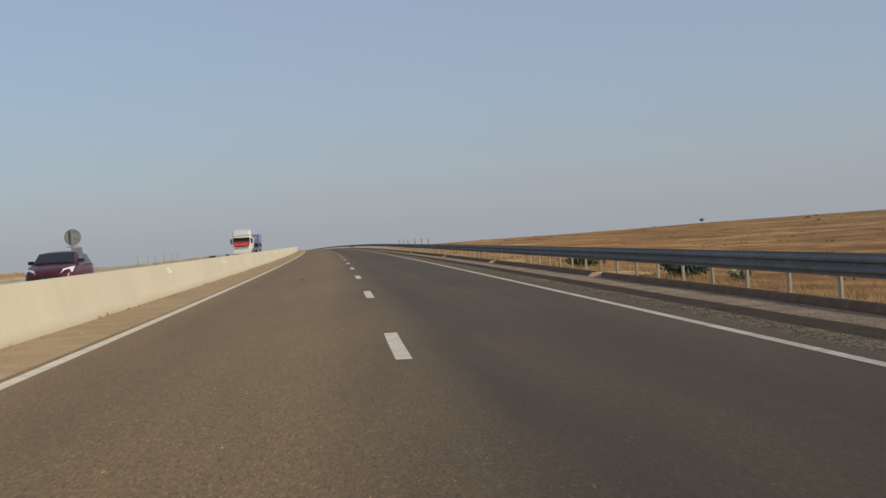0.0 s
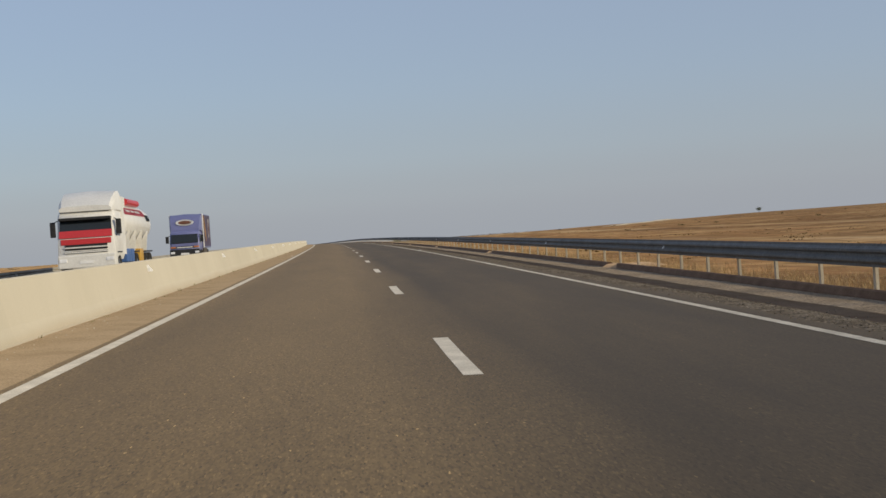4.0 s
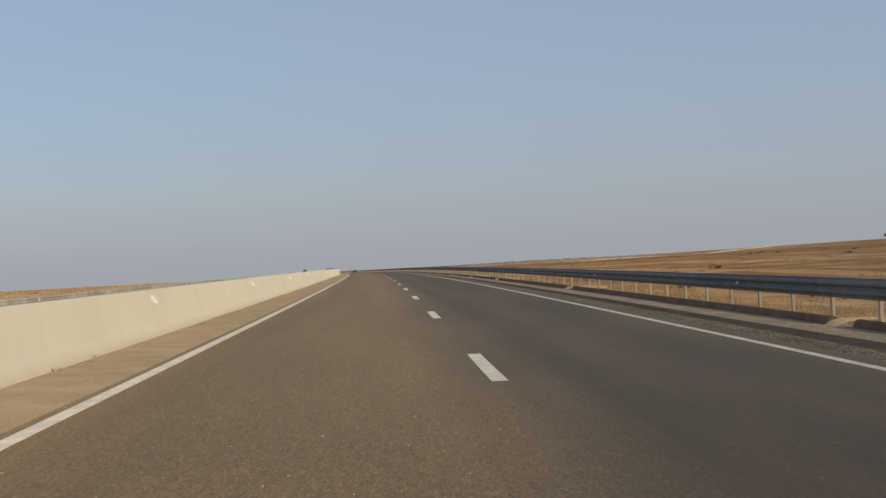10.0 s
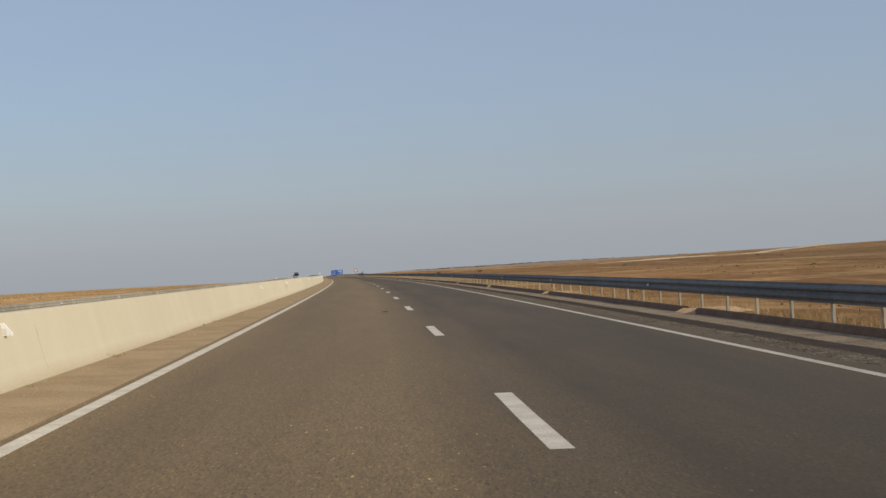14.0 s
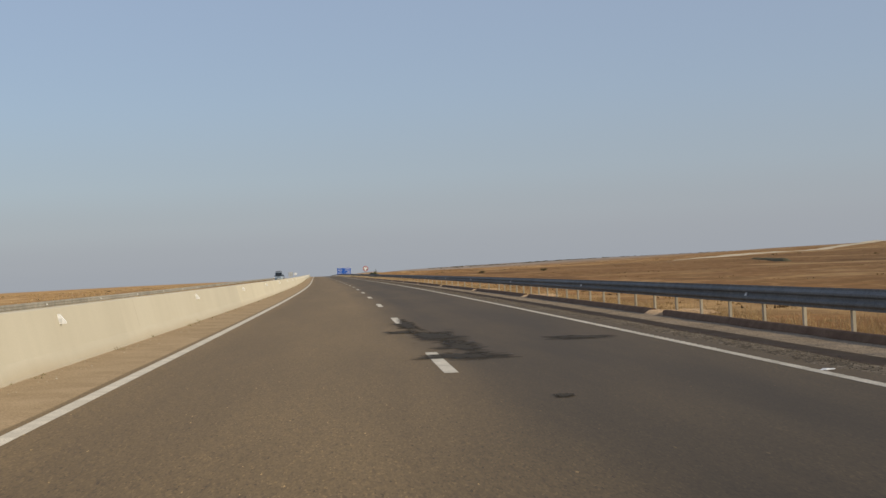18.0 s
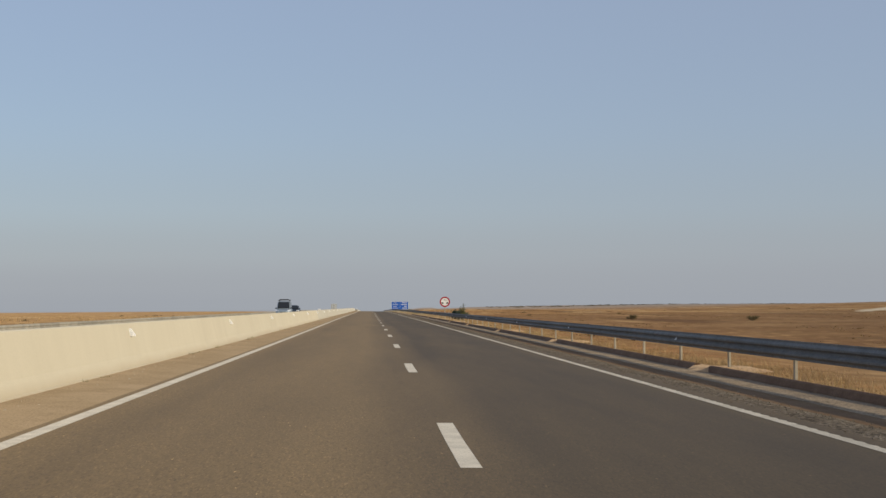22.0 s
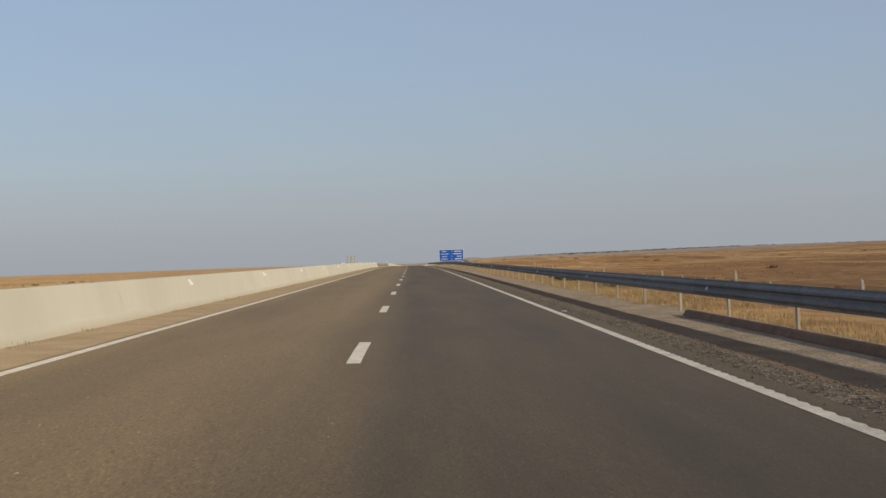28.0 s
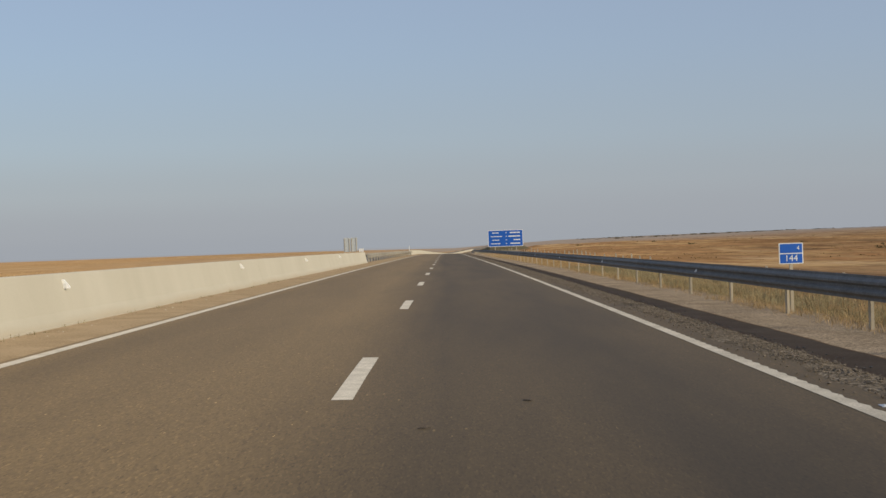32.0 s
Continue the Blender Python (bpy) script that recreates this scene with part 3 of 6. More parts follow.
def plain(s, lat):
    """Height of the open land over the lane line."""
    rz = float(np.interp(s, AT, ROAD_Z))
    side = abs(lat) - (5.6 if lat > 0 else 16.4)
    if side <= 0:
        return -0.45 if lat < 5.3 else -0.15
    edge = float(cross(np.float64(lat))) - (0.1 if lat > 0 else 0.03)
    w = min(1.0, side / 26.0)
    w = w * w * (3 - 2 * w)
    far = min(1.0, side / 500.0)
    p = Vector((s * 0.004, lat * 0.006, 0.3))
    wave = noise.noise(p) * (0.35 + 1.0 * far) + noise.noise(p * 5) * (0.12 + 0.35 * far)
    level = float(np.interp(s, [0, 500, 6000], [0.3, 2.7, 2.7])) - rz
    mean = far * (level + (1.0 if lat > 0 else 0.1)) - 1.1 * (1 - far)
    if lat > 0:
        mean += 5.2 * far * math.exp(-(((s - 1750) / 620) ** 2) - ((lat - 880) / 400) ** 2)
    else:
        mean -= float(np.interp(s, [850, 1500, 4000], [0, 1.8, 10.0])) * min(1.0, side / 150)
    if s > 1250 and lat < 120:
        q = min(1.0, (s - 1250) / 400)
        mean -= 3.0 * q * q * (3 - 2 * q) * min(1.0, (120 - lat) / 100)
    if lat > 7:
        a, b = max(0.0, 1 - abs(s - 1350) / 190), min(1.0, (lat - 7) / 8) * max(0.0, 1 - lat / 160)
        mean += 3.4 * a * b * (1.15 + 0.5 * noise.noise(Vector((s * 0.05, lat * 0.08, 7))))
    near = noise.noise(Vector((s * 0.21, lat * 0.5, 1.7))) * 0.09 * min(1, side / 1.5)
    return edge * (1 - w) + (mean + wave) * w + near


gv, guv, gf = [], [], []
for s in S_LINES:
    base = place(s, LAT_LINES)
    for j, lat in enumerate(LAT_LINES):
        gv.append((base[j][0], base[j][1], float(np.interp(s, AT, ROAD_Z)) + plain(s, lat)))
        guv.append((s, lat))
nl = len(LAT_LINES)
for i in range(len(S_LINES) - 1):
    for j in range(nl - 1):
        gf.append((i * nl + j, i * nl + j + 1, (i + 1) * nl + j + 1, (i + 1) * nl + j))
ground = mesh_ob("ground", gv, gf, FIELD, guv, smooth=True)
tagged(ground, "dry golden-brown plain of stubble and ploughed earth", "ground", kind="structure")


def ground_z(s, lat):
    return float(np.interp(s, AT, ROAD_Z)) + plain(s, lat)


# added backdrop ring all round, glowing grey as painted horizon haze, thinning upwards
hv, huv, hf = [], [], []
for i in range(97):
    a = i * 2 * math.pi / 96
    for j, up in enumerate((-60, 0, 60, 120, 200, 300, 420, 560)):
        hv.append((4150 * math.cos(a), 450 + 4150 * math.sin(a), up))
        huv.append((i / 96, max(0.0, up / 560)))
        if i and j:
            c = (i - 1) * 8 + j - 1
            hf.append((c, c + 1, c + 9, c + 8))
tagged(mesh_ob("haze_backdrop", hv, hf, HAZE, huv, smooth=True), "glowing backdrop ring painted as grey haze along the whole horizon", "haze", kind="structure")

# long pale bank far out on the right, and a dark ditch across the near field


def mound(name, a, b, half, high, material, label, category, seed):
    n = int(math.hypot(b[0] - a[0], b[1] - a[1]) / 5) + 2
    nx, ny = b[1] - a[1], -(b[0] - a[0])
    k = math.hypot(nx, ny)
    vv, ff = [], []
    for i in range(n):
        q = i / (n - 1)
        taper = min(1.0, q * 12, (1 - q) * 12)
        for j in range(7):
            e = (j - 3) / 3
            w = half * (1 + 0.3 * noise.noise(Vector((i * 0.3, e * 2, seed))))
            s, lat = a[0] + (b[0] - a[0]) * q + nx / k * e * w, a[1] + (b[1] - a[1]) * q + ny / k * e * w
            x, y, _ = place(s, lat)
            up = high * taper * (0.35 + 0.65 * q) * (1 - e * e) * (1 + 0.2 * noise.noise(Vector((i * 0.21, e, seed + 4)))) - 0.25 * abs(e)
            vv.append((x, y, ground_z(s, lat) + up))
        if i:
            for j in range(6):
                c = (i - 1) * 7 + j
                ff.append((c, c + 1, c + 8, c + 7))
    return tagged(mesh_ob(name, vv, ff, material, smooth=True), label, category, kind="structure")


mound("earth_bank", (970, 116), (1950, 590), 9.0, 1.1, BANK, "long low bank of pale bare earth far out on the plain", "bank", 3.0)
mound("ditch_bank", (860, 106), (752, 75), 1.6, 0.55, SHRUB, "dark overgrown ditch edge across the field", "bank", 9.0)

mound("earth_mound", (1420, -34), (1530, -48), 8.0, 3.4, BROWN_CLUMP, "low mound of bare brown earth beyond the opposite road", "mound", 12.0)

mound("scrub_mound", (1275, 14.5), (1425, 12.5), 6.6, 3.5, SHRUB, "dark mound grown over with scrub beside the road", "mound", 21.0)

# ---- carriageways, shoulders and paint ----
S0, S1 = -160.0, 2600.0
road = strip("road", S0, S1, [(-4.62, 0), (-3.3, 0), (-1.8, 0), (0, 0), (1.8, 0), (3.2, 0), (3.95, 0), (4.0, -0.09)], ASPHALT)
tagged(road, "worn brown-grey asphalt motorway carriageway with dusty lanes", "road", kind="structure")
road_opposite = strip("road_opposite", S0, S1, [(-16.1, -0.25), (-15.6, -0.02), (-12.5, 0), (-9, 0), (-6.2, 0), (-5.25, 0)], ASPHALT_FAR)
tagged(road_opposite, "dusty asphalt carriageway of the opposite direction", "road", kind="structure")
ns = 1400
ss = np.linspace(S0, 1800, ns)


def shoulder_strip(name, rows, material, label, ragged):
    sv, sf = [], []
    k = len(rows)
    for i, s in enumerate(ss):
        for lat, up in rows:
            wob = noise.noise(Vector((s * 0.5, lat * 3, 5))) * (ragged if lat in (rows[0][0], rows[-1][0]) else 0.03)
            sv.append(tuple(place(s, lat + wob, up + 0.014 * noise.noise(Vector((s * 1.7, lat * 2, 9))))))
        if i:
            for j in range(k - 1):
                a = (i - 1) * k + j
                sf.append((a, a + 1, a + k + 1, a + k))
    return tagged(mesh_ob(name, sv, sf, material, smooth=True), label, "shoulder", kind="structure")


shoulder_strip("shoulder", ((4.75, -0.09), (4.95, -0.06), (5.2, -0.05), (5.75, -0.05), (6.5, -0.05)), GRAVEL, "pale grey-brown gravel shoulder below the guardrail", 0.05)
# this strip paints in the band where the guardrail's shadow lies
shoulder_strip("shoulder_shade", ((4.1, -0.05), (4.25, -0.018), (4.45, -0.025), (4.8, -0.038), (5.06, -0.08)), RAIL_SHADE, "brown shoulder strip darkened to deepen the guardrail's shadow", 0.05)
shoulder_strip("shoulder_rubble", ((3.64, -0.012), (3.8, 0.004), (3.98, 0.008), (4.18, -0.004), (4.32, -0.05)), RUBBLE, "dark coarse rubble between asphalt and gravel shoulder", 0.08)
sv, sf = [], []
for i, s in enumerate(ss):
    for lat, up in ((-4.85, 0.03), (-4.6, 0.02), (-4.3, 0.014), (-3.85, 0.01), (-3.59, -0.004)):
        wob = noise.noise(Vector((s * 0.35, lat, 3))) * (0.02 if lat > -3.7 else 0.04)
        x, y, z = place(s, lat + wob, up + (0.0025 * noise.noise(Vector((s * 2.3, lat * 5, 2))) if lat < -4.0 else 0))
        sv.append((x, y, z))
    if i:
        for j in range(4):
            a = (i - 1) * 5 + j
            sf.append((a, a + 1, a + 6, a + 5))
sand = mesh_ob("sand_verge", sv, sf, SAND, smooth=True)
tagged(sand, "strip of blown brown sand along the median wall", "sand", kind="structure")

for nm, lat, w, material in (("edge_line_left", -3.49, 0.15, PAINT), ("edge_line_opposite_inner", -6.3, 0.16, PAINT_OLD), ("edge_line_opposite_outer", -13.6, 0.16, PAINT_OLD)):
    tagged(strip(nm, S0, 2200, [(lat - w / 2, 0.003), (lat + w / 2, 0.003)], material), "continuous white painted edge line on asphalt", "road marking", kind="structure")
for a, b, tooth in ((S0, 560.0, 0.005), (560.0, 1060.0, 0.018), (1060.0, 2200.0, 0.0)):
    q = np.arange(a, b + 0.01, 0.15 if tooth else 4.0)
    w = 0.045 + tooth * (np.arange(len(q)) % 2) * 1.6
    v = np.stack([place(q, 3.42 - 0.075, 0.003), place(q, 3.42 + w, 0.003)], 1).reshape(-1, 3)
    f = [(2 * i, 2 * i + 1, 2 * i + 3, 2 * i + 2) for i in range(len(q) - 1)]
    tagged(mesh_ob("edge_line_right", v, f, PAINT_OLD), "white painted edge line with ragged ribs", "road marking", kind="structure")
DASH_LEN, DASH_GAP, DASH_AT = 3.45, 13.005, 11.62
bm = bmesh.new()
pts = [(-0.085, 0, 0), (0.068, 0, 0), (0.064, DASH_LEN * 0.5, 0), (0.07, DASH_LEN, 0), (-0.085, DASH_LEN, 0), (-0.09, DASH_LEN * 0.5, 0)]
bm.faces.new([bm.verts.new((x, y, 0.0015)) for x, y, z in pts])
dash_me = bpy.data.meshes.new("dash")
bm.to_mesh(dash_me)
bm.free()
dash_me.materials.append(PAINT)
for k in range(-8, 140):
    s = DASH_AT + k * DASH_GAP
    m = stand(s, 0, 0, level=False)
    shared("dash", dash_me, road, m @ pose(0, 0, 0, 0, math.degrees(math.atan(FALL)), 0))
for k in range(-8, 100):
    s = DASH_AT + k * DASH_GAP + 6
    shared("dash", dash_me, road_opposite, stand(s, -9.95, 0, level=False) @ pose(0, 0, 0, 0, -math.degrees(math.atan(FALL)), 0))

# ---- median: concrete safety wall in lengths, then steel rail, then wall again ----
median_wall = holder("median_wall", pose(0, 0, 0), "cream concrete median safety wall with sandy foot", "barrier", kind="structure")
SEG = 8.0


def wall_mesh(length, material):
    prof = [(-0.62, 0.0), (-0.62, 0.03), (-0.59, 0.05), (-0.52, 0.22), (-0.40, 0.75), (-0.385, 0.762), (-0.235, 0.762), (-0.22, 0.75), (-0.10, 0.22), (-0.03, 0.05), (0.0, 0.03), (0.0, 0.0)]
    bm = prism(bmesh.new(), [(x, z - 0.06 if z == 0 else z) for x, z in prof], 0.0, length - 0.004)
    me = bpy.data.meshes.new("wall_segment")
    bm.to_mesh(me)
    bm.free()
    me.materials.append(material)
    return me


wall_me, pale_wall_me, cool_wall_me = wall_mesh(SEG, CONCRETE), wall_mesh(SEG, CONCRETE_PALE), wall_mesh(SEG, CONCRETE_COOL)
WALL_END, WALL_AGAIN = 1054.0, 1168.0
for s in list(np.arange(WALL_END - SEG * 150, WALL_END - 0.1, SEG)) + list(np.arange(WALL_AGAIN, WALL_AGAIN + SEG * 70, SEG)):
    paler_stretch = 416 < s + SEG / 2 < 500 or 590 < s + SEG / 2 < 765
    shared("wall_segment", pale_wall_me if paler_stretch else cool_wall_me if 765 < s + SEG / 2 < WALL_END else wall_me, median_wall, stand(s, -4.63, level=False))

# wall reflectors: small white wedges with a lens towards the traffic
bm = bmesh.new()
prism(bm, [(0.0, -0.075), (0.0, 0.075), (0.035, 0.08), (0.125, -0.045), (0.125, -0.075)], -0.03, 0.03)
refl_body = bpy.data.meshes.new("housing")
bm.to_mesh(refl_body)
bm.free()
refl_body.materials.append(WHITE)
bm = bmesh.new()
box(bm, 0.012, 0.075, -0.034, -0.03, -0.06, 0.01)
refl_lens = bpy.data.meshes.new("lens")
bm.to_mesh(refl_lens)
bm.free()
refl_lens.materials.append(SIGN_WHITE)
REFL_K = [-4, 0, 3, 4, 9, 11, 12, 14, 16, 18, 20, 22, 24, 27, 31, 33, 35, 37, 39, 41, 43, 45, 47, 49, 54, 57, 60, 63]
REFL_S = [-31.5, 32.5, 80.2, 96.6, 177.4, 208.7, 223.1, 255.6, 289.0, 320.7, 354.0, 384.5, 417.3, 466.1, 530.6, 561.4, 592.6, 624.3, 656.6, 688.3, 719.4, 750.1, 781.0, 812.5, 890.6, 937.7, 983.6, 1032.0]
REFL = [float(np.interp(k, REFL_K, REFL_S)) for k in range(-4, 64) if k not in (-1, 26)]
for s in REFL:
    ob = holder("wall_reflector", stand(s, -4.63 - 0.205, 0.6), "white wedge reflector bolted to the median wall", "reflector", "reflectors along the median wall")
    for nm, me in (("housing", refl_body), ("lens", refl_lens)):
        shared(nm, me, ob, Matrix.Diagonal((0.95, 0.7, 0.85, 1)))

# hairline cracks in the wall's face
rnd = random.Random(17)
crack_s = 12.0
while crack_s < 1040:
    crack_s += rnd.uniform(22, 60)
    z0, z1, vv, ff = rnd.uniform(0.06, 0.3), rnd.uniform(0.4, 0.74), [], []
    q = crack_s
    for k in range(7):
        z = z0 + (z1 - z0) * k / 6
        lat = -4.63 + float(np.interp(z, [0.05, 0.22, 0.75], [-0.03, -0.10, -0.22])) + 0.003
        q += rnd.uniform(-0.03, 0.03)
        w = rnd.uniform(0.003, 0.008)
        vv += [tuple(place(q - w, lat, 0)[:2]) + (float(place(q, -4.63)[2]) + z,), tuple(place(q + w, lat, 0)[:2]) + (float(place(q, -4.63)[2]) + z,)]
        if k:
            ff.append((2 * k - 2, 2 * k - 1, 2 * k + 1, 2 * k))
    crack = mesh_ob("crack", vv, ff, CRACK)
    crack.parent = median_wall

# sooty run below one scorched reflector
vv, ff = [], []
for k, z in enumerate((0.56, 0.46, 0.36, 0.26)):
    lat, w = -4.63 + float(np.interp(z, [0.05, 0.22, 0.75], [-0.03, -0.10, -0.22])) + 0.004, (0.07, 0.11, 0.06, 0.015)[k]
    for q in (482.0 - w, 482.0 + w):
        vv.append(tuple(place(q, lat)[:2]) + (float(place(q, -4.63)[2]) + z,))
    if k:
        ff.append((2 * k - 2, 2 * k - 1, 2 * k + 1, 2 * k))
mesh_ob("soot_run", vv, ff, DEBRIS).parent = median_wall

# ---- steel guardrails ----


def beam_mesh(length):
    prof = [(0, 0.0), (0.0, 0.035), (0.045, 0.075), (0.045, 0.105), (0.002, 0.14), (0.002, 0.17), (0.045, 0.205), (0.045, 0.235), (0.0, 0.275), (0.0, 0.31)]
    bm = bmesh.new()
    rows = []
    for y in (-0.06, length):
        rows.append([bm.verts.new((-x, y, z)) for x, z in prof])
    rows2 = []
    for y in (-0.06, length):
        rows2.append([bm.verts.new((-x + 0.005, y, z)) for x, z in prof])
    for i in range(len(prof) - 1):
        bm.faces.new((rows[0][i], rows[0][i + 1], rows[1][i + 1], rows[1][i]))
        bm.faces.new((rows2[0][i + 1], rows2[0][i], rows2[1][i], rows2[1][i + 1]))
    bm.faces.new((rows[0][0], rows[1][0], rows2[1][0], rows2[0][0]))
    bm.faces.new((rows[1][-1], rows[0][-1], rows2[0][-1], rows2[1][-1]))
    me = bpy.data.meshes.new("beam")
    bm.to_mesh(me)
    bm.free()
    me.materials.append(STEEL)
    return me


def post_mesh():
    bm = bmesh.new()
    for x0, x1, y0, y1 in ((0.0, 0.008, -0.04, 0.04), (0.0, 0.046, -0.04, -0.033), (0.0, 0.046, 0.033, 0.04)):
        box(bm, x0, x1, y0, y1, -0.3, 0.58)
    me = bpy.data.meshes.new("post")
    bm.to_mesh(me)
    bm.free()
    me.materials.append(POST)
    return me


def spacer_mesh():
    bm = box(bmesh.new(), -0.10, 0.0, -0.035, 0.035, 0.38, 0.56, 0.01)
    me = bpy.data.meshes.new("spacer")
    bm.to_mesh(me)
    bm.free()
    me.materials.append(STEEL)
    return me


beam_me, post_me, spacer_me = beam_mesh(4.0), post_mesh(), spacer_mesh()
RAIL_LOW = 0.335
sunlit_beam = beam_me.copy()
sunlit_beam.materials.clear()
sunlit_beam.materials.append(STEEL_SUNLIT)


def rail_lat(s):
    return float(np.interp(s, [600, 700, 835, 880], [5.93, 6.08, 6.08, 5.87]))


# posts of the shoulder rail: close together at first, then at twice the distance
POST_N = [-50, 0, 76, 137, 213, 291, 297, 340, 392, 450]
POST_S = [-82.4, 16.62, 167.53, 287.77, 438.0, 591.71, 603.53, 774.15, 980.94, 1212.0]
RAIL_POSTS = np.interp(np.arange(-50, 451), POST_N, POST_S)


def guardrail(s0, s1, lat, flip, every, label, group, bend=None, sunk=0.0, metal=None):
    ob = holder("guardrail", pose(0, 0, 0), label, "guardrail", group)
    f = pose(0, 0, 0, 0, 0, 180) if flip else pose(0, 0, 0)
    for s in np.arange(s0, s1 - 0.1, 4.0):
        dl = bend(s + 4) - bend(s) if bend else 0
        shared("beam", metal or beam_me, ob, stand(s, bend(s) if bend else lat, RAIL_LOW - sunk, level=False, turn=-math.degrees(dl / 4)) @ (pose(0, 4.0, 0) @ f if flip else f))
    for s in RAIL_POSTS[(RAIL_POSTS >= s0) & (RAIL_POSTS < s1)] if bend else np.arange(s0, s1 - 0.1, every):
        jig = 0.03 * noise.noise(Vector((s, lat, 0)))
        m = stand(s + (0 if bend else jig), (bend(s) if bend else lat) + (-0.12 if flip else 0.12), -sunk, turn=60 * jig) @ pose(0, 0, 0, 25 * jig, 40 * jig, 0) @ f
        shared("post", post_me, ob, m)
        shared("spacer", spacer_me, ob, m)
    return ob


for s0 in [-80.4 + 76 * k for k in range(9)]:
    guardrail(s0, s0 + 76, 5.93, False, 2.0, "dark galvanised steel guardrail on closely set posts", "guardrail along the shoulder", rail_lat)
guardrail(603.6, 615.6, 5.93, False, 2.0, "dark galvanised steel guardrail on closely set posts", "guardrail along the shoulder", rail_lat)
for s0, s1 in [(615.6 + 64 * k, 679.6 + 64 * k) for k in range(12)]:
    guardrail(s0, s1, 5.93, False, 4.0, "dark galvanised steel guardrail on widely set posts", "guardrail along the shoulder", rail_lat)
for s0 in range(-80, 1200, 160):
    guardrail(s0, s0 + 160, -16.3, True, 4.0, "grey steel guardrail beyond the opposite carriageway", "guardrail of the opposite carriageway", sunk=0.1, metal=sunlit_beam)
guardrail(WALL_END + 0.5, WALL_AGAIN + 0.5, -4.72, True, 4.0, "steel guardrail in a sunlit tone closing the gap in the median wall", "median guardrails", metal=sunlit_beam)
guardrail(WALL_END + 0.5, WALL_AGAIN + 0.5, -5.2, False, 4.0, "steel guardrail in a sunlit tone closing the gap in the median wall", "median guardrails", metal=sunlit_beam)
RAIL_REFL_K = [0, 9, 11, 15, 17, 19, 23, 28, 30, 32, 34, 36, 44, 45, 51, 53, 55, 57, 62]
RAIL_REFL_S = [82.5, 226.1, 259.1, 324.1, 357.4, 388.4, 452.2, 535.3, 566.4, 597.9, 629.9, 662.9, 788.8, 804.2, 897.4, 928.9, 959.8, 991.2, 1071.0]
for k in range(0, 63):
    s = float(np.interp(k, RAIL_REFL_K, RAIL_REFL_S))
    ob = holder("rail_reflector", stand(s, rail_lat(s) - 0.045, RAIL_LOW + 0.155, turn=180), "small white reflector in the guardrail's groove", "reflector", "reflectors along the guardrail")
    for nm, me in (("housing", refl_body), ("lens", refl_lens)):
        shared(nm, me, ob, Matrix.Diagonal((0.36, -0.4, 0.38, 1)))
for s in REFL:
    if 150 < s < 700:
        ob = holder("rail_reflector", stand(s + 4, -16.25, RAIL_LOW + 0.06), "small white reflector on the far guardrail", "reflector", "reflectors on the far guardrail")
        for nm, me in (("housing", refl_body), ("lens", refl_lens)):
            shared(nm, me, ob, Matrix.Diagonal((0.6, 0.6, 0.6, 1)))

# ---- dark kerb with sandy spillways ----
SPILL = [-18, 7, 31.2, 52, 74, 103, 127, 151, 177, 207.5, 236.8, 268.5, 293.3, 318, 345, 371.8, 390, 410, 427.3, 447.5, 469, 490, 511, 532, 549.5, 572.3, 592.5, 610.2, 630.4, 652, 671.2, 691, 711.3, 731, 751.5, 770.5, 790, 809, 829.8, 852]
prev = -60.0
for s in SPILL + [868.0]:
    a, b = prev + 0.55, s - 0.55
    k = strip("bitumen_kerb", a, b, [(5.64, -0.12), (5.66, -0.03), (5.71, 0.05), (5.75, 0.068), (5.80, 0.066), (5.85, 0.03), (5.87, -0.12)], KERB, step=3.0, closed=True)
    tagged(k, "low dark bitumen kerb along the shoulder", "kerb", "kerbs along the shoulder")
    prev = s
for s in SPILL:
    ob = holder("spillway", stand(s, 5.62, -0.035), "sandy concrete drain spillway through the kerb", "drain", "spillways through the kerb")
    bm = bmesh.new()
    nx, ny = 9, 8
    vs = []
    for i in range(nx):
        x = -0.12 + i * 1.5 / (nx - 1)
        for j in range(ny):
            q = j / (ny - 1) * 2 - 1
            w = 0.62 + 0.18 * math.sin(i * 1.3 + s)
            z = 0.015 + 0.11 * abs(q) ** 2.2 - 0.05 * max(0, x - 0.5) + 0.025 * noise.noise(Vector((x * 4, q * 2, s)))
            vs.append(bm.verts.new((x + 0.05 * noise.noise(Vector((q * 3, s, i))), q * w, z if 0 < i < nx - 1 and 0 < j < ny - 1 else -0.03)))
    for i in range(nx - 1):
        for j in range(ny - 1):
            bm.faces.new((vs[i * ny + j], vs[(i + 1) * ny + j], vs[(i + 1) * ny + j + 1], vs[i * ny + j + 1]))
    part("channel", bm, SPILLWAY, ob, smooth=True)

# ---- signs ----


def slab(x0, x1, z0, z1, y0, y1, r=0.04):
    """An upright plate with rounded corners, in the x-z plane."""
    out = []
    for cx, cz, a0 in ((x1 - r, z1 - r, 0), (x0 + r, z1 - r, 90), (x0 + r, z0 + r, 180), (x1 - r, z0 + r, 270)):
        for k in range(4):
            a = radians(a0 + k * 30)
            out.append((cx + r * math.cos(a), cz + r * math.sin(a)))
    return prism(bmesh.new(), out, y0, y1)


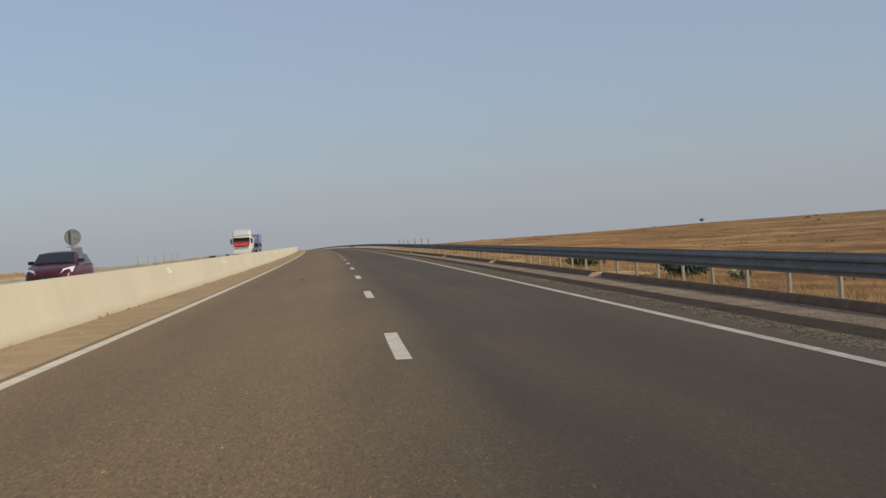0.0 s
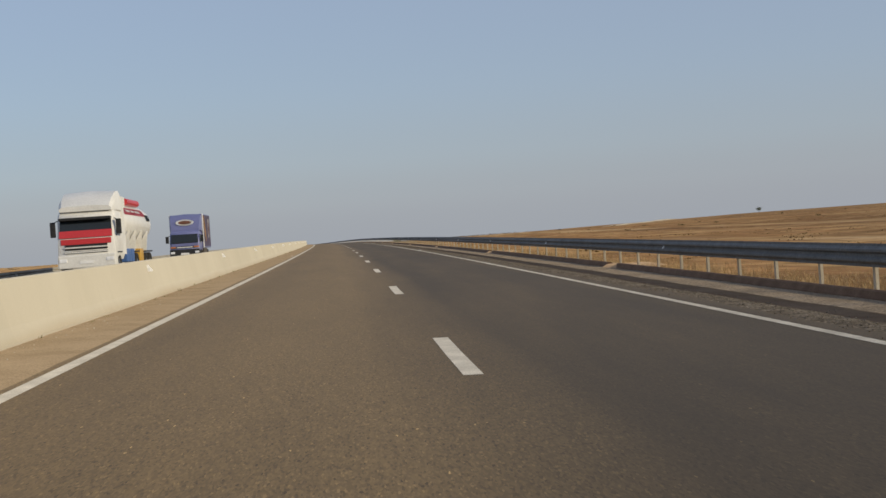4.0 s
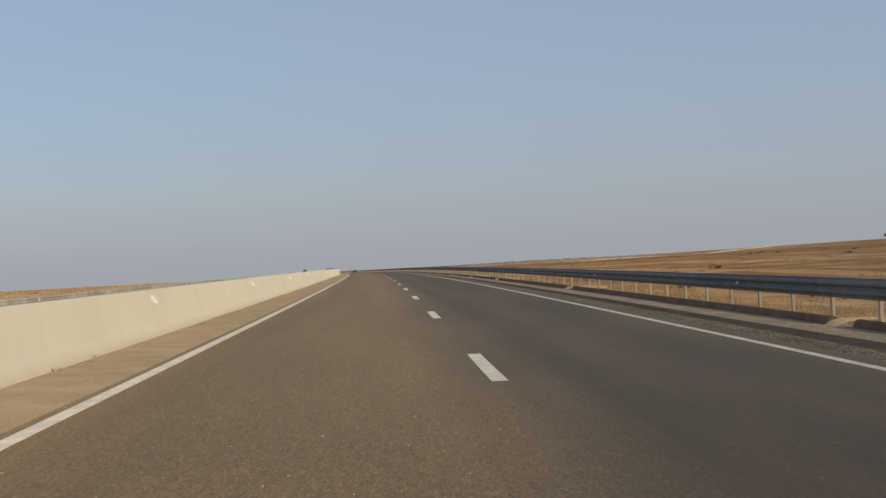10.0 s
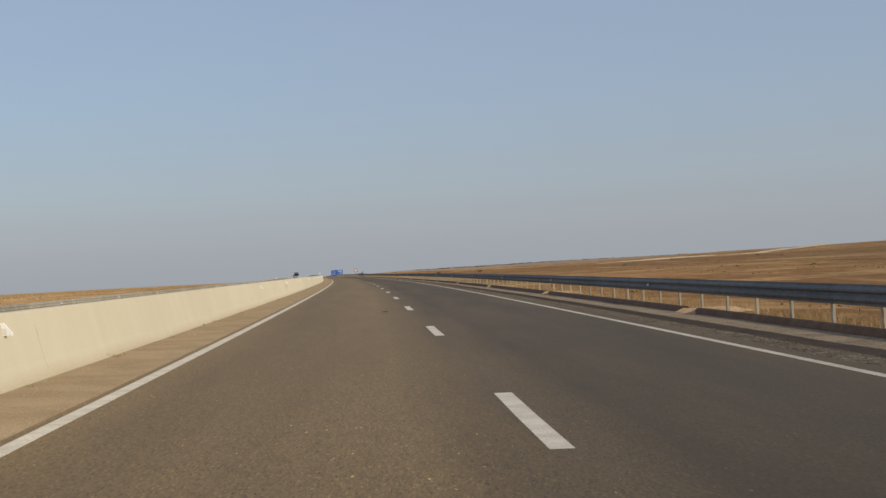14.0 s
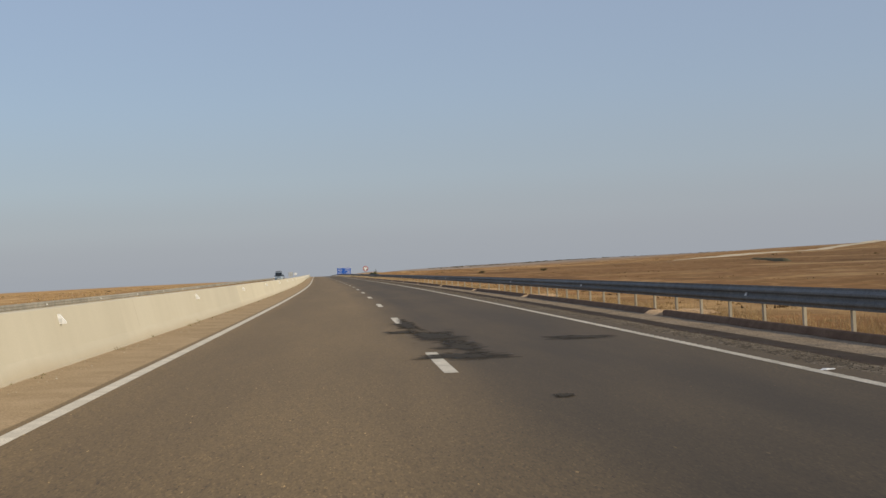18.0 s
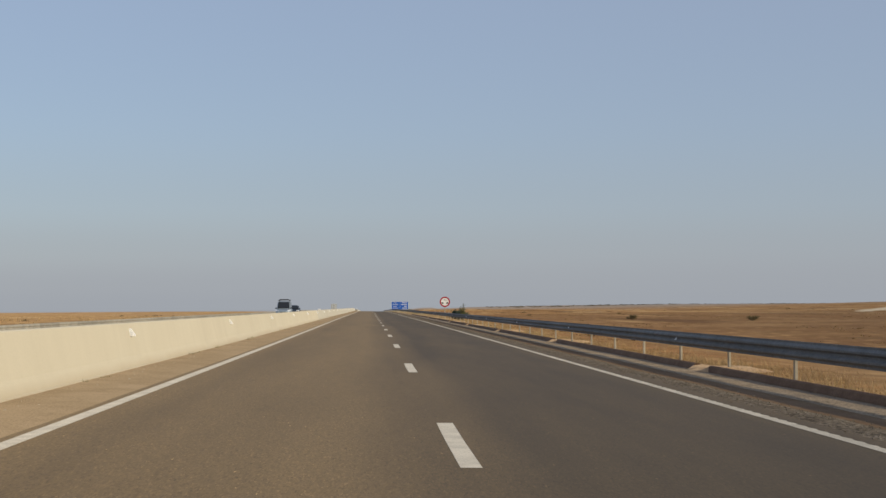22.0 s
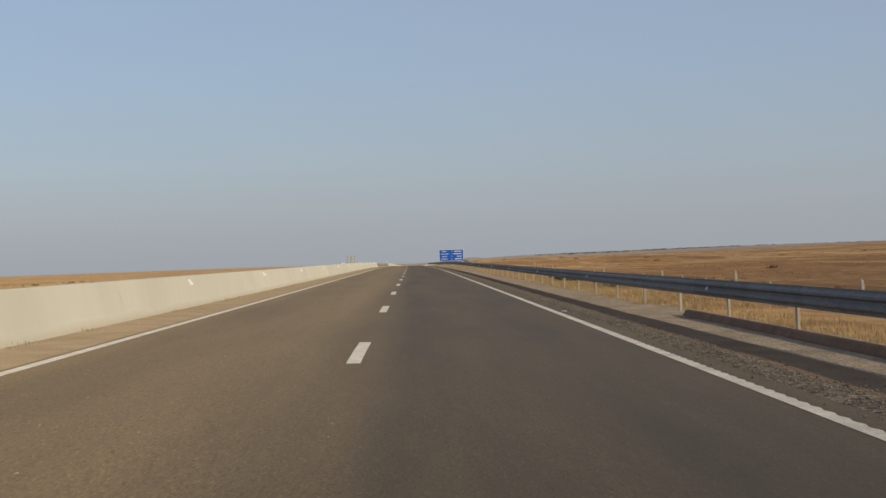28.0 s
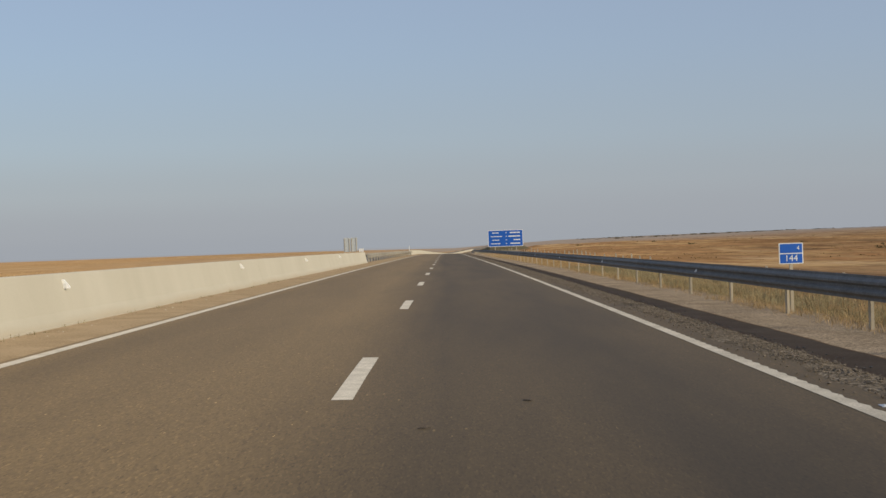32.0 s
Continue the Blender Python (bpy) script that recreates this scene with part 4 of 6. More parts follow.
def disc(r, y0, y1, cz, inner=0.0, seg=48):
    bm = bmesh.new()
    ring = lambda rr, y: [bm.verts.new((rr * math.cos(i * 2 * math.pi / seg), y, cz + rr * math.sin(i * 2 * math.pi / seg))) for i in range(seg)]
    a, b = ring(r, y0), ring(r, y1)
    if inner:
        c, d = ring(inner, y0), ring(inner, y1)
    for i in range(seg):
        j = (i + 1) % seg
        bm.faces.new((a[i], a[j], b[j], b[i]))
        if inner:
            bm.faces.new((c[j], c[i], d[i], d[j]))
            bm.faces.new((a[j], a[i], c[i], c[j]))
            bm.faces.new((b[i], b[j], d[j], d[i]))
    if not inner:
        bm.faces.new(a[::-1])
        bm.faces.new(b)
    bmesh.ops.recalc_face_normals(bm, faces=bm.faces)
    return bm


def lettering(name, text, size, material, parent, x, y, z, label=""):
    cu = bpy.data.curves.new(name, "FONT")
    cu.body, cu.size, cu.extrude = text, size, 0.001
    cu.align_x, cu.align_y = "CENTER", "CENTER"
    tmp = new(name + "_curve", cu)
    bpy.context.view_layer.update()
    me = bpy.data.meshes.new_from_object(tmp.evaluated_get(bpy.context.evaluated_depsgraph_get()))
    bpy.data.objects.remove(tmp)
    me.materials.clear()
    me.materials.append(material)
    ob = new(name, me)
    ob.parent = parent
    ob.matrix_basis = pose(x, y, z, 90, 0, 0)
    return tagged(ob, label)


# round distance sign
gz = ground_z(798.0, 6.87) - float(place(798.0, 6.87)[2])
ob = holder("distance_sign", stand(798.0, 6.87, gz), "round red-rimmed white sign asking seventy metres between vehicles", "road sign")
cz = 1.56 - gz + FALL * 6.87
bm = bmesh.new()
box(bm, -0.04, 0.04, 0.03, 0.07, -0.4, cz + 0.45, 0.006)
part("post", bm, POST, ob)
face = part("face", disc(0.525, 0.0, 0.02, cz), SIGN_WHITE, ob)
part("rim", disc(0.527, -0.004, 0.018, cz, 0.39), SIGN_RED, face, "faded red rim")
lettering("writing", "70m", 0.21, SIGN_BLACK, face, 0.05, -0.004, cz + 0.17)
for sx in (-1, 1):
    bm = prism(bmesh.new(), [(sx * x, cz + z) for x, z in ((0.34, -0.16), (0.34, -0.06), (0.26, -0.02), (0.17, -0.08), (0.12, -0.10), (0.12, -0.16))], -0.004, -0.001)
    cyl(bm, (sx * 0.22, -0.004, cz - 0.17), (sx * 0.22, -0.001, cz - 0.17), 0.055, seg=14)
    part("car_symbol", bm, SIGN_BLACK, face)
bm = bmesh.new()
for z in (cz - 0.2, cz + 0.2):
    box(bm, -0.12, 0.12, 0.02, 0.03, z - 0.03, z + 0.03)
part("clamp", bm, ALU, ob)

# kilometre plate
gz = ground_z(985.25, 6.18) - float(place(985.25, 6.18)[2])
ob = holder("kilometre_plate", stand(985.25, 6.18, gz), "small blue kilometre plate with white figures on a post", "road sign")
cz = 0.75 - gz + FALL * 6.18
bm = bmesh.new()
box(bm, -0.025, 0.025, 0.012, 0.05, -0.3, cz + 0.12, 0.004)
part("post", bm, POST, ob)
part("border", slab(-0.19, 0.19, cz - 0.165, cz + 0.165, 0.0, 0.01, 0.015), SIGN_WHITE, ob, "white plate edge")
bm = slab(-0.175, 0.175, cz + 0.008, cz + 0.152, -0.003, 0.0, 0.01)
part("upper_field", bm, BLUE, ob)
bm = slab(-0.175, 0.175, cz - 0.152, cz - 0.008, -0.003, 0.0, 0.01)
part("lower_field", bm, BLUE, ob)
lettering("figures", "144", 0.14, SIGN_WHITE, ob, 0, -0.005, cz - 0.08)
lettering("figure", "4", 0.09, SIGN_WHITE, ob, 0.11, -0.005, cz + 0.08)

# plate on the median wall, seen from its back
ob = holder("wall_plate", stand(678.4, -4.93, 0.78), "white-backed kilometre plate on the median wall", "road sign")
bm = bmesh.new()
box(bm, -0.02, 0.02, -0.02, 0.02, 0.0, 0.42, 0.004)
part("post", bm, POST, ob)
part("plate", slab(-0.15, 0.15, 0.22, 0.44, -0.03, -0.02, 0.02), SIGN_WHITE, ob)

# large direction sign
gs, gl = 1248.0, 13.2
gz = ground_z(gs, gl) - float(place(gs, gl)[2])
ob = holder("direction_sign", stand(gs, gl, gz), "large blue direction sign with white writing on two posts", "road sign")
top = 4.73 - gz + FALL * gl
for x in (-2.3, 2.3):
    bm = bmesh.new()
    box(bm, x - 0.1, x + 0.1, 0.08, 0.3, -0.8, top - 0.2, 0.01)
    part("post", bm, POST, ob)
    bm = bmesh.new()
    box(bm, x - 0.3, x + 0.3, -0.1, 0.5, -0.8, 0.15, 0.02)
    part("footing", bm, CONCRETE_GREY, ob)
part("border", slab(-3.8, 3.8, top - 3.6, top, 0.0, 0.06, 0.12), SIGN_WHITE, ob, "white sign edge")
fld = part("panel", slab(-3.7, 3.7, top - 3.5, top - 0.1, -0.006, 0.0, 0.1), BLUE, ob)
for k in range(4):
    z = top - 0.6 - k * 0.78
    for x0, w, n_bar in ((-3.2 + 0.3 * (k % 2 == 0), (1.5, 2.5, 1.6, 2.1)[k], (2, 4, 3, 3)[k]), (3.25 - (2.3, 2.6, 1.5, 2.2)[k], (2.3, 2.6, 1.5, 2.2)[k], 3), (0.05, 0.3, 1)):
        for q in range(n_bar):
            a = x0 + q * w / n_bar
            hb = 0.13 if x0 > 0.3 else 0.085
            part("writing_bar", slab(a, a + w / n_bar - 0.07, z - hb, z + hb, -0.01, -0.006, 0.02), SIGN_WHITE, fld)

# backs of two signs of the other direction
for s, lat, w, h, zt in ((1160.0, -14.1, 0.98, 2.1, 3.12), (1160.0, -13.05, 0.98, 2.1, 3.12)):
    ob = holder("sign_back", stand(s, lat, 0), "grey back of a tall roadside panel on a post", "road sign", "paired panels")
    part("panel", slab(-w / 2, w / 2, zt - h, zt, 0.0, 0.03, 0.05), ALU, ob)
    bm = bmesh.new()
    for x in (-0.35, 0.35):
        box(bm, x - 0.04, x + 0.04, -0.07, 0.0, -0.5, zt - 0.1)
    part("post", bm, POST, ob)
ob = holder("white_panel", stand(1390, -31, ground_z(1390, -31) - float(place(1390, -31)[2])), "small white roadside panel on a post", "road sign")
part("panel", slab(-0.8, 0.8, 3.4, 4.4, 0.0, 0.03, 0.05), SIGN_WHITE, ob)
bm = bmesh.new()
box(bm, -0.05, 0.05, 0.03, 0.1, -0.3, 4.2)
part("post", bm, POST, ob)
ob = holder("marker_post", stand(1166.5, -4.95, 0.0), "thin pale marker post where the median wall begins again", "marker post")
part("shaft", box(bmesh.new(), -0.045, 0.045, -0.03, 0.03, -0.1, 1.4, 0.01), SIGN_WHITE, ob)
part("base", box(bmesh.new(), -0.09, 0.09, -0.08, 0.08, -0.1, 0.06, 0.02), CONCRETE_GREY, ob)
ob = holder("round_sign_back", stand(83.0, -16.85, -0.1), "grey back of a round sign with a square plate below", "road sign")
part("disc", disc(0.52, 0.0, 0.02, 2.78), ALU_DARK, ob)
part("plate", slab(-0.1, 0.55, 1.45, 2.12, 0.0, 0.02, 0.03), ALU_DARK, ob)
bm = bmesh.new()
box(bm, -0.12, 0.0, -0.08, 0.0, -0.4, 3.2, 0.01)
part("post", bm, ALU_DARK, ob)
bm = bmesh.new()
box(bm, -0.4, 0.4, -0.02, 0.0, 2.16, 2.21)
part("crossbar", bm, ALU_DARK, ob)

# ---- fence posts ----


def fence_post_mesh(h, r):
    bm = bmesh.new()
    prism(bm, [(-r, -0.4), (r, -0.4), (r, h), (r * 0.4, h + 0.12), (-r * 1.2, h + 0.15), (-r, h)], -r, r)
    me = bpy.data.meshes.new("concrete_post")
    bm.to_mesh(me)
    bm.free()
    me.materials.append(CONCRETE_GREY)
    return me


tall_me, low_me = fence_post_mesh(1.02, 0.055), fence_post_mesh(1.08, 0.045)


def fence_posts(spots, me, up, label, group):
    for s, lat in spots:
        ob = tagged(new("fence_post", me), label, "fence post", group)
        z = ground_z(s, lat) - float(place(s, lat)[2]) if up > -0.5 else 0.0
        ob.matrix_basis = stand(s, lat, z + up, turn=8 * noise.noise(Vector((s, 1, 1)))) @ pose(0, 0, 0, 3 * noise.noise(Vector((s, 2, 1))), 3 * noise.noise(Vector((s, 3, 1))), 0) @ (Matrix.Diagonal((0.8, 0.8, 0.98 + 0.5 * noise.noise(Vector((s * 0.37, 5, 2))), 1)) if me == low_me else Matrix.Identity(4))


fence_posts([(s, 6.85) for s in (100.1, 107.0, 114.7, 123.4, 130.2, 136.8)], tall_me, 0.0, "pale concrete fence post with a bent tip beside the guardrail", "fence posts behind the guardrail")
fence_posts([(s, -20.5) for s in (137.7, 146, 153, 161.6, 170.6, 178)], tall_me, 0.2, "pale concrete fence post beyond the opposite road", "fence posts beyond the opposite road")
for k0, k1, up in ((0, 54, -0.93), (54, 64, -0.78), (64, 110, -0.62)):
    fence_posts([(830 + 3.65 * k, 11 + 0.5 * math.sin(k * 0.21)) for k in range(k0, k1)], low_me, up, "low weathered fence post in dry grass", "low fence in the field")

# ---- plants ----


def leafy_bush(s, lat, r, h, leaves, material, label, seed, name="bush", category="bush"):
    rnd = random.Random(seed)
    ob = holder(name, stand(s, lat, ground_z(s, lat) - float(place(s, lat)[2])), label, category)
    bm = bmesh.new()
    tips = []
    for k in range(9):
        a, q = rnd.uniform(0, 6.28), rnd.uniform(0.3, 0.95)
        tip = Vector((math.cos(a) * r * q, math.sin(a) * r * q, h * rnd.uniform(0.45, 0.95)))
        mid = tip * 0.5 + Vector((0, 0, h * 0.08))
        cyl(bm, (0, 0, -0.1), mid, 0.03, 0.018, 5)
        cyl(bm, mid, tip, 0.018, 0.006, 5)
        tips += [mid, tip]
    part("woody_base", bm, BARK, ob)
    verts, faces = [], []
    for k in range(leaves):
        c = rnd.choice(tips) + Vector((rnd.gauss(0, r * 0.24), rnd.gauss(0, r * 0.24), rnd.gauss(0, h * 0.13)))
        if c.z < 0.03:
            continue
        d = Vector((rnd.gauss(0, 1), rnd.gauss(0, 1), rnd.gauss(0.3, 1))).normalized()
        e = d.orthogonal().normalized()
        ln, wd = rnd.uniform(0.05, 0.10) * (1 + r * 0.4), rnd.uniform(0.02, 0.04) * (1 + r * 0.4)
        b = len(verts)
        verts += [c - d * ln, c + e * wd, c + d * ln, c - e * wd]
        faces.append((b, b + 1, b + 2, b + 3))
    crown = mesh_ob("crown", verts, faces, material)
    crown.parent = ob
    return ob


leafy_bush(29.0, 7.3, 0.42, 0.40, 1500, LEAF_DARK, "dark green low bush behind the guardrail", 3)
leafy_bush(26.0, 7.6, 0.25, 0.26, 400, GRASS_PALE, "grey-green low bush behind the guardrail", 4)
leafy_bush(41.5, 7.4, 0.7, 0.3, 900, LEAF, "grey-green low bush behind the guardrail", 14)
leafy_bush(290.0, 7.5, 0.5, 0.42, 900, LEAF_DARK, "dark green low bush behind the guardrail", 5)
leafy_bush(802.5, 8.6, 0.85, 0.85, 3000, LEAF_DARK, "dense green bush beside the round sign", 7)
leafy_bush(801.5, 8.9, 0.3, 1.45, 450, LEAF, "tall thin green shoot beside the round sign", 8)
for k, (s, lat) in enumerate(((893, 8.2), (899, 8.8), (905, 8.0), (912, 9.0))):
    leafy_bush(s, lat, 0.8, 0.28, 700, LEAF if k == 2 else GRASS if k % 2 else GRASS_PALE, "low tangled dry weeds behind the guardrail", 20 + k)

for k, (s, lat, r) in enumerate(((846, 36, 0.8), (826, 47, 0.8))):
    leafy_bush(s, lat, r, 0.55, 420, SHRUB, "dark thorny shrub on the ploughed field", 40 + k)

# lone tree on the skyline
rnd = random.Random(11)
ob = holder("tree", stand(1651, 601, ground_z(1651, 601) - float(place(1651, 601)[2])), "small dark lone tree far out on the plain", "tree")
bm = bmesh.new()
cyl(bm, (0, 0, -0.3), (0.1, 0, 2.6), 0.22, 0.14, 8)
for k in range(5):
    a = k * 1.3
    cyl(bm, (0.1, 0, 2.4), (math.cos(a) * 1.5, math.sin(a) * 1.5, 4.2 + 0.3 * k), 0.1, 0.03, 6)
part("trunk", bm, BARK, ob)
vv, ff = [], []
for k in range(900):
    c = Vector((rnd.gauss(0, 1.25), rnd.gauss(0, 1.25), 4.6 + rnd.gauss(0, 0.95)))
    d = Vector((rnd.gauss(0, 1), rnd.gauss(0, 1), rnd.gauss(0, 1))).normalized() * 0.32
    e = d.orthogonal().normalized() * 0.16
    b = len(vv)
    vv += [c - d, c + e, c + d, c - e]
    ff.append((b, b + 1, b + 2, b + 3))
crown = mesh_ob("crown", vv, ff, LEAF)
crown.parent = ob


def tufts(name, spots, material, label, hmin, hmax, blades, spread):
    """Dry grass as thin bent blades, one object."""
    rng = np.random.RandomState(len(spots) + blades)
    verts, faces = [], []
    for s, lat in spots:
        x, y, _ = place(s, lat)
        z = ground_z(s, lat) - 0.02
        hh = rng.uniform(hmin, hmax)
        for _ in range(blades):
            a, q = rng.uniform(0, 6.28), rng.uniform(0.15, 1) * spread
            bx, by = x + rng.normal(0, spread * 1.2), y + rng.normal(0, spread * 1.2)
            h = hh * rng.uniform(0.25, 1.15)
            w = 0.0016 + 0.0024 * rng.rand()
            dx, dy = math.cos(a), math.sin(a)
            b = len(verts)
            mx, my = bx + dx * q * 0.45, by + dy * q * 0.45
            verts += [(bx - dy * w, by + dx * w, z), (bx + dy * w, by - dx * w, z), (mx + dy * w * 0.8, my - dx * w * 0.8, z + h * 0.65), (mx - dy * w * 0.8, my + dx * w * 0.8, z + h * 0.65), (bx + dx * q * 1.3, by + dy * q * 1.3, z + h)]
            faces += [(b, b + 1, b + 2, b + 3), (b + 3, b + 2, b + 4)]
    return tagged(mesh_ob(name, verts, faces, material), label, "grass", kind="stuff")


rng = np.random.RandomState(5)
spots = []
while len(spots) < 20000:
    s = rng.uniform(-10, 1120)
    lat = 6.35 + abs(rng.normal(0, 2.6))
    if rng.rand() < 0.55 + 0.8 * noise.noise(Vector((s * 0.07, lat * 0.3, 4))):
        spots.append((s, lat))
tufts("dry_grass", spots, GRASS, "golden dry grass behind the guardrail", 0.03, 0.12, 10, 0.06)
spots = []
while len(spots) < 15000:
    s, lat = rng.uniform(872, 1130), 5.95 + abs(rng.normal(0, 1.5))
    if rng.rand() < 0.6 + 0.7 * noise.noise(Vector((s * 0.15, lat * 0.6, 4))):
        spots.append((s, lat))
spots += [(rng.uniform(-10, 872), 6.2 + abs(rng.normal(0, 0.9))) for _ in range(15000)]
tufts("golden_grass", spots, GRASS, "dense golden grass behind the guardrail posts", 0.07, 0.22, 22, 0.11)
spots = [(rng.uniform(968, 1025), 6.35 + abs(rng.normal(0, 1.2))) for _ in range(2600)] + [(rng.uniform(505, 560), 6.4 + abs(rng.normal(0, 0.9))) for _ in range(800)] + [(rng.uniform(395, 425), 6.4 + abs(rng.normal(0, 0.9))) for _ in range(500)]
tufts("pale_weeds", spots, GRASS_PALE, "pale green-grey weeds among dry grass", 0.1, 0.28, 22, 0.13)
vv, ff = [], []
for _ in range(600):
    s = rng.uniform(0, 1050)
    x, y, z = place(s, -4.57 + 0.04 * rng.normal(), 0.015)
    r = rng.uniform(0.012, 0.045)
    for q in range(8):
        a, h = rng.uniform(0, 6.28), r * rng.uniform(0.8, 2.0)
        b = len(vv)
        bx, by = x + rng.normal(0, r), y + rng.normal(0, r * 2)
        vv += [(bx - 0.006, by, z), (bx + 0.006, by, z), (bx + math.cos(a) * r, by + math.sin(a) * r, z + h)]
        ff.append((b, b + 1, b + 2))
tagged(mesh_ob("wall_foot_weeds", vv, ff, GRASS_PALE), "tiny dry weeds along the median wall's foot", "weeds", kind="stuff")



# withered plants over the near fields
vv, ff = [], []
while len(ff) < 60000:
    right = rng.rand() < 0.7
    lat = 9 + 150 * rng.rand() ** 1.4
    lat = lat if right else -lat - 10
    s = rng.uniform(20, 1500)
    if noise.noise(Vector((s * 0.025, lat * 0.06, 3))) < 0.0:
        continue
    x, y, _ = place(s, lat)
    z = ground_z(s, lat) - 0.02
    r, hh = rng.uniform(0.12, 0.45), rng.uniform(0.03, 0.12)
    for q in range(6):
        a, bx, by = rng.uniform(0, 6.28), x + rng.normal(0, r), y + rng.normal(0, r)
        dx, dy, w = math.cos(a), math.sin(a), rng.uniform(0.04, 0.12)
        b = len(vv)
        vv += [(bx - dx * w, by - dy * w, z), (bx + dx * w, by + dy * w, z), (bx + dx * w * rng.uniform(-1, 1), by - dy * w, z + hh * rng.uniform(0.6, 1.2))]
        ff.append((b, b + 1, b + 2))
tagged(mesh_ob("withered_plants", vv, ff, BROWN_CLUMP), "low brown withered plants over the plain", "dry plants", kind="stuff")

# scattered steppe shrubs out on the plain
vv, ff = [], []
for k in range(430):
    right = rng.rand() < 0.68
    s, lat = rng.uniform(40, 2300), (rng.uniform(30, 220) if right else -rng.uniform(28, 220))
    if k >= 300:
        s, lat = rng.uniform(900, 1500), -rng.uniform(24, 85)
    if noise.noise(Vector((s * 0.006, lat * 0.01, 8))) < -0.05:
        continue
    x, y, _ = place(s, lat)
    z = ground_z(s, lat)
    r = rng.uniform(0.2, 0.6) * (1 + abs(lat) / 500)
    for q in range(44):
        c = np.array([x + rng.normal(0, r * 0.7), y + rng.normal(0, r * 0.7), z + abs(rng.normal(0, r * 0.28))])
        d, e = rng.normal(0, r * 0.14, 3), rng.normal(0, r * 0.14, 3)
        b = len(vv)
        vv += [c - d, c + e, c + d, c - e]
        ff.append((b, b + 1, b + 2, b + 3))
tagged(mesh_ob("steppe_shrubs", vv, ff, SHRUB), "dark low shrubs scattered over the plain", "shrubs", kind="stuff")

# golden grass clumps on the land beyond the opposite road
vv, ff = [], []
for k in range(5200):
    s, lat = rng.uniform(150, 1700), -20 - 110 * rng.rand() ** 1.6
    if noise.noise(Vector((s * 0.03, lat * 0.09, 14))) < -0.1:
        continue
    x, y, _ = place(s, lat)
    z, r = ground_z(s, lat) - 0.03, rng.uniform(0.25, 0.9)
    for q in range(12):
        a, bx, by = rng.uniform(0, 6.28), x + rng.normal(0, r), y + rng.normal(0, r)
        dx, dy, w = math.cos(a), math.sin(a), rng.uniform(0.03, 0.10)
        b = len(vv)
        vv += [(bx - dx * w, by - dy * w, z), (bx + dx * w, by + dy * w, z), (bx + rng.normal(0, 0.12), by + rng.normal(0, 0.12), z + rng.uniform(0.12, 0.42))]
        ff.append((b, b + 1, b + 2))
tagged(mesh_ob("golden_clumps", vv, ff, GRASS), "clumps of golden dry grass beyond the opposite road", "grass", kind="stuff")

# rows of dark scrub along the far rises
vv, ff = [], []
for k in range(900):
    s, lat = rng.uniform(3300, 4500), rng.uniform(150, 1250)
    if noise.noise(Vector((s * 0.004, lat * 0.007, 31))) < 0.0:
        continue
    x, y, _ = place(s, lat)
    z, r = ground_z(s, lat), rng.uniform(1.2, 2.8)
    for q in range(26):
        c = np.array([x + rng.normal(0, r * 0.9), y + rng.normal(0, r * 0.9), z + abs(rng.normal(0, r * 0.22))])
        d, e = rng.normal(0, r * 0.2, 3), rng.normal(0, r * 0.2, 3)
        b = len(vv)
        vv += [c - d, c + e, c + d, c - e]
        ff.append((b, b + 1, b + 2, b + 3))
tagged(mesh_ob("far_scrub", vv, ff, SHRUB), "dark scrub in broken rows on the far rises", "scrub", kind="stuff")

# ---- stones, stains and scraps ----
oct_v = np.array([(1, 0, 0), (-1, 0, 0), (0, 1, 0), (0, -1, 0), (0, 0, 1), (0, 0, -1)], float)
oct_f = [(0, 2, 4), (2, 1, 4), (1, 3, 4), (3, 0, 4), (2, 0, 5), (1, 2, 5), (3, 1, 5), (0, 3, 5)]


def stones(name, n, s0, s1, lats, size, material, label):
    vv, ff = [], []
    for _ in range(n):
        s, lat = rng.uniform(s0, s1), lats()
        x, y, z = place(s, lat, 0.012 + float(np.interp(lat, [4.05, 4.5, 5.0], [0, -0.035, -0.05])))
        r = size * rng.uniform(0.45, 1.25)
        v = oct_v * rng.uniform(0.6, 1.3, (6, 1)) * r * np.array([1, 1, 0.65])
        a = rng.uniform(0, 6.28)
        v = v @ np.array([[math.cos(a), -math.sin(a), 0], [math.sin(a), math.cos(a), 0], [0, 0, 1]])
        b = len(vv)
        vv += list(v + np.array([x, y, z]))
        ff += [tuple(b + i for i in f) for f in oct_f]
    return tagged(mesh_ob(name, vv, ff, material), label, "gravel", kind="stuff")


stones("shoulder_stones", 42000, 0, 1060, lambda: 3.93 + 0.15 * rng.normal() + (0.4 * rng.rand() if rng.rand() < 0.25 else 0), 0.0125, STONE, "loose grey gravel on the shoulder")
stones("coarse_gravel", 30000, 740, 1075, lambda: 3.98 + 0.15 * rng.normal(), 0.0175, STONE, "coarse loose gravel on the shoulder")
stones("verge_stones", 6000, 0, 1050, lambda: -4.46 + 0.10 * rng.normal(), 0.017, CONCRETE_GREY, "pale crumbs of concrete and sand at the wall's foot")


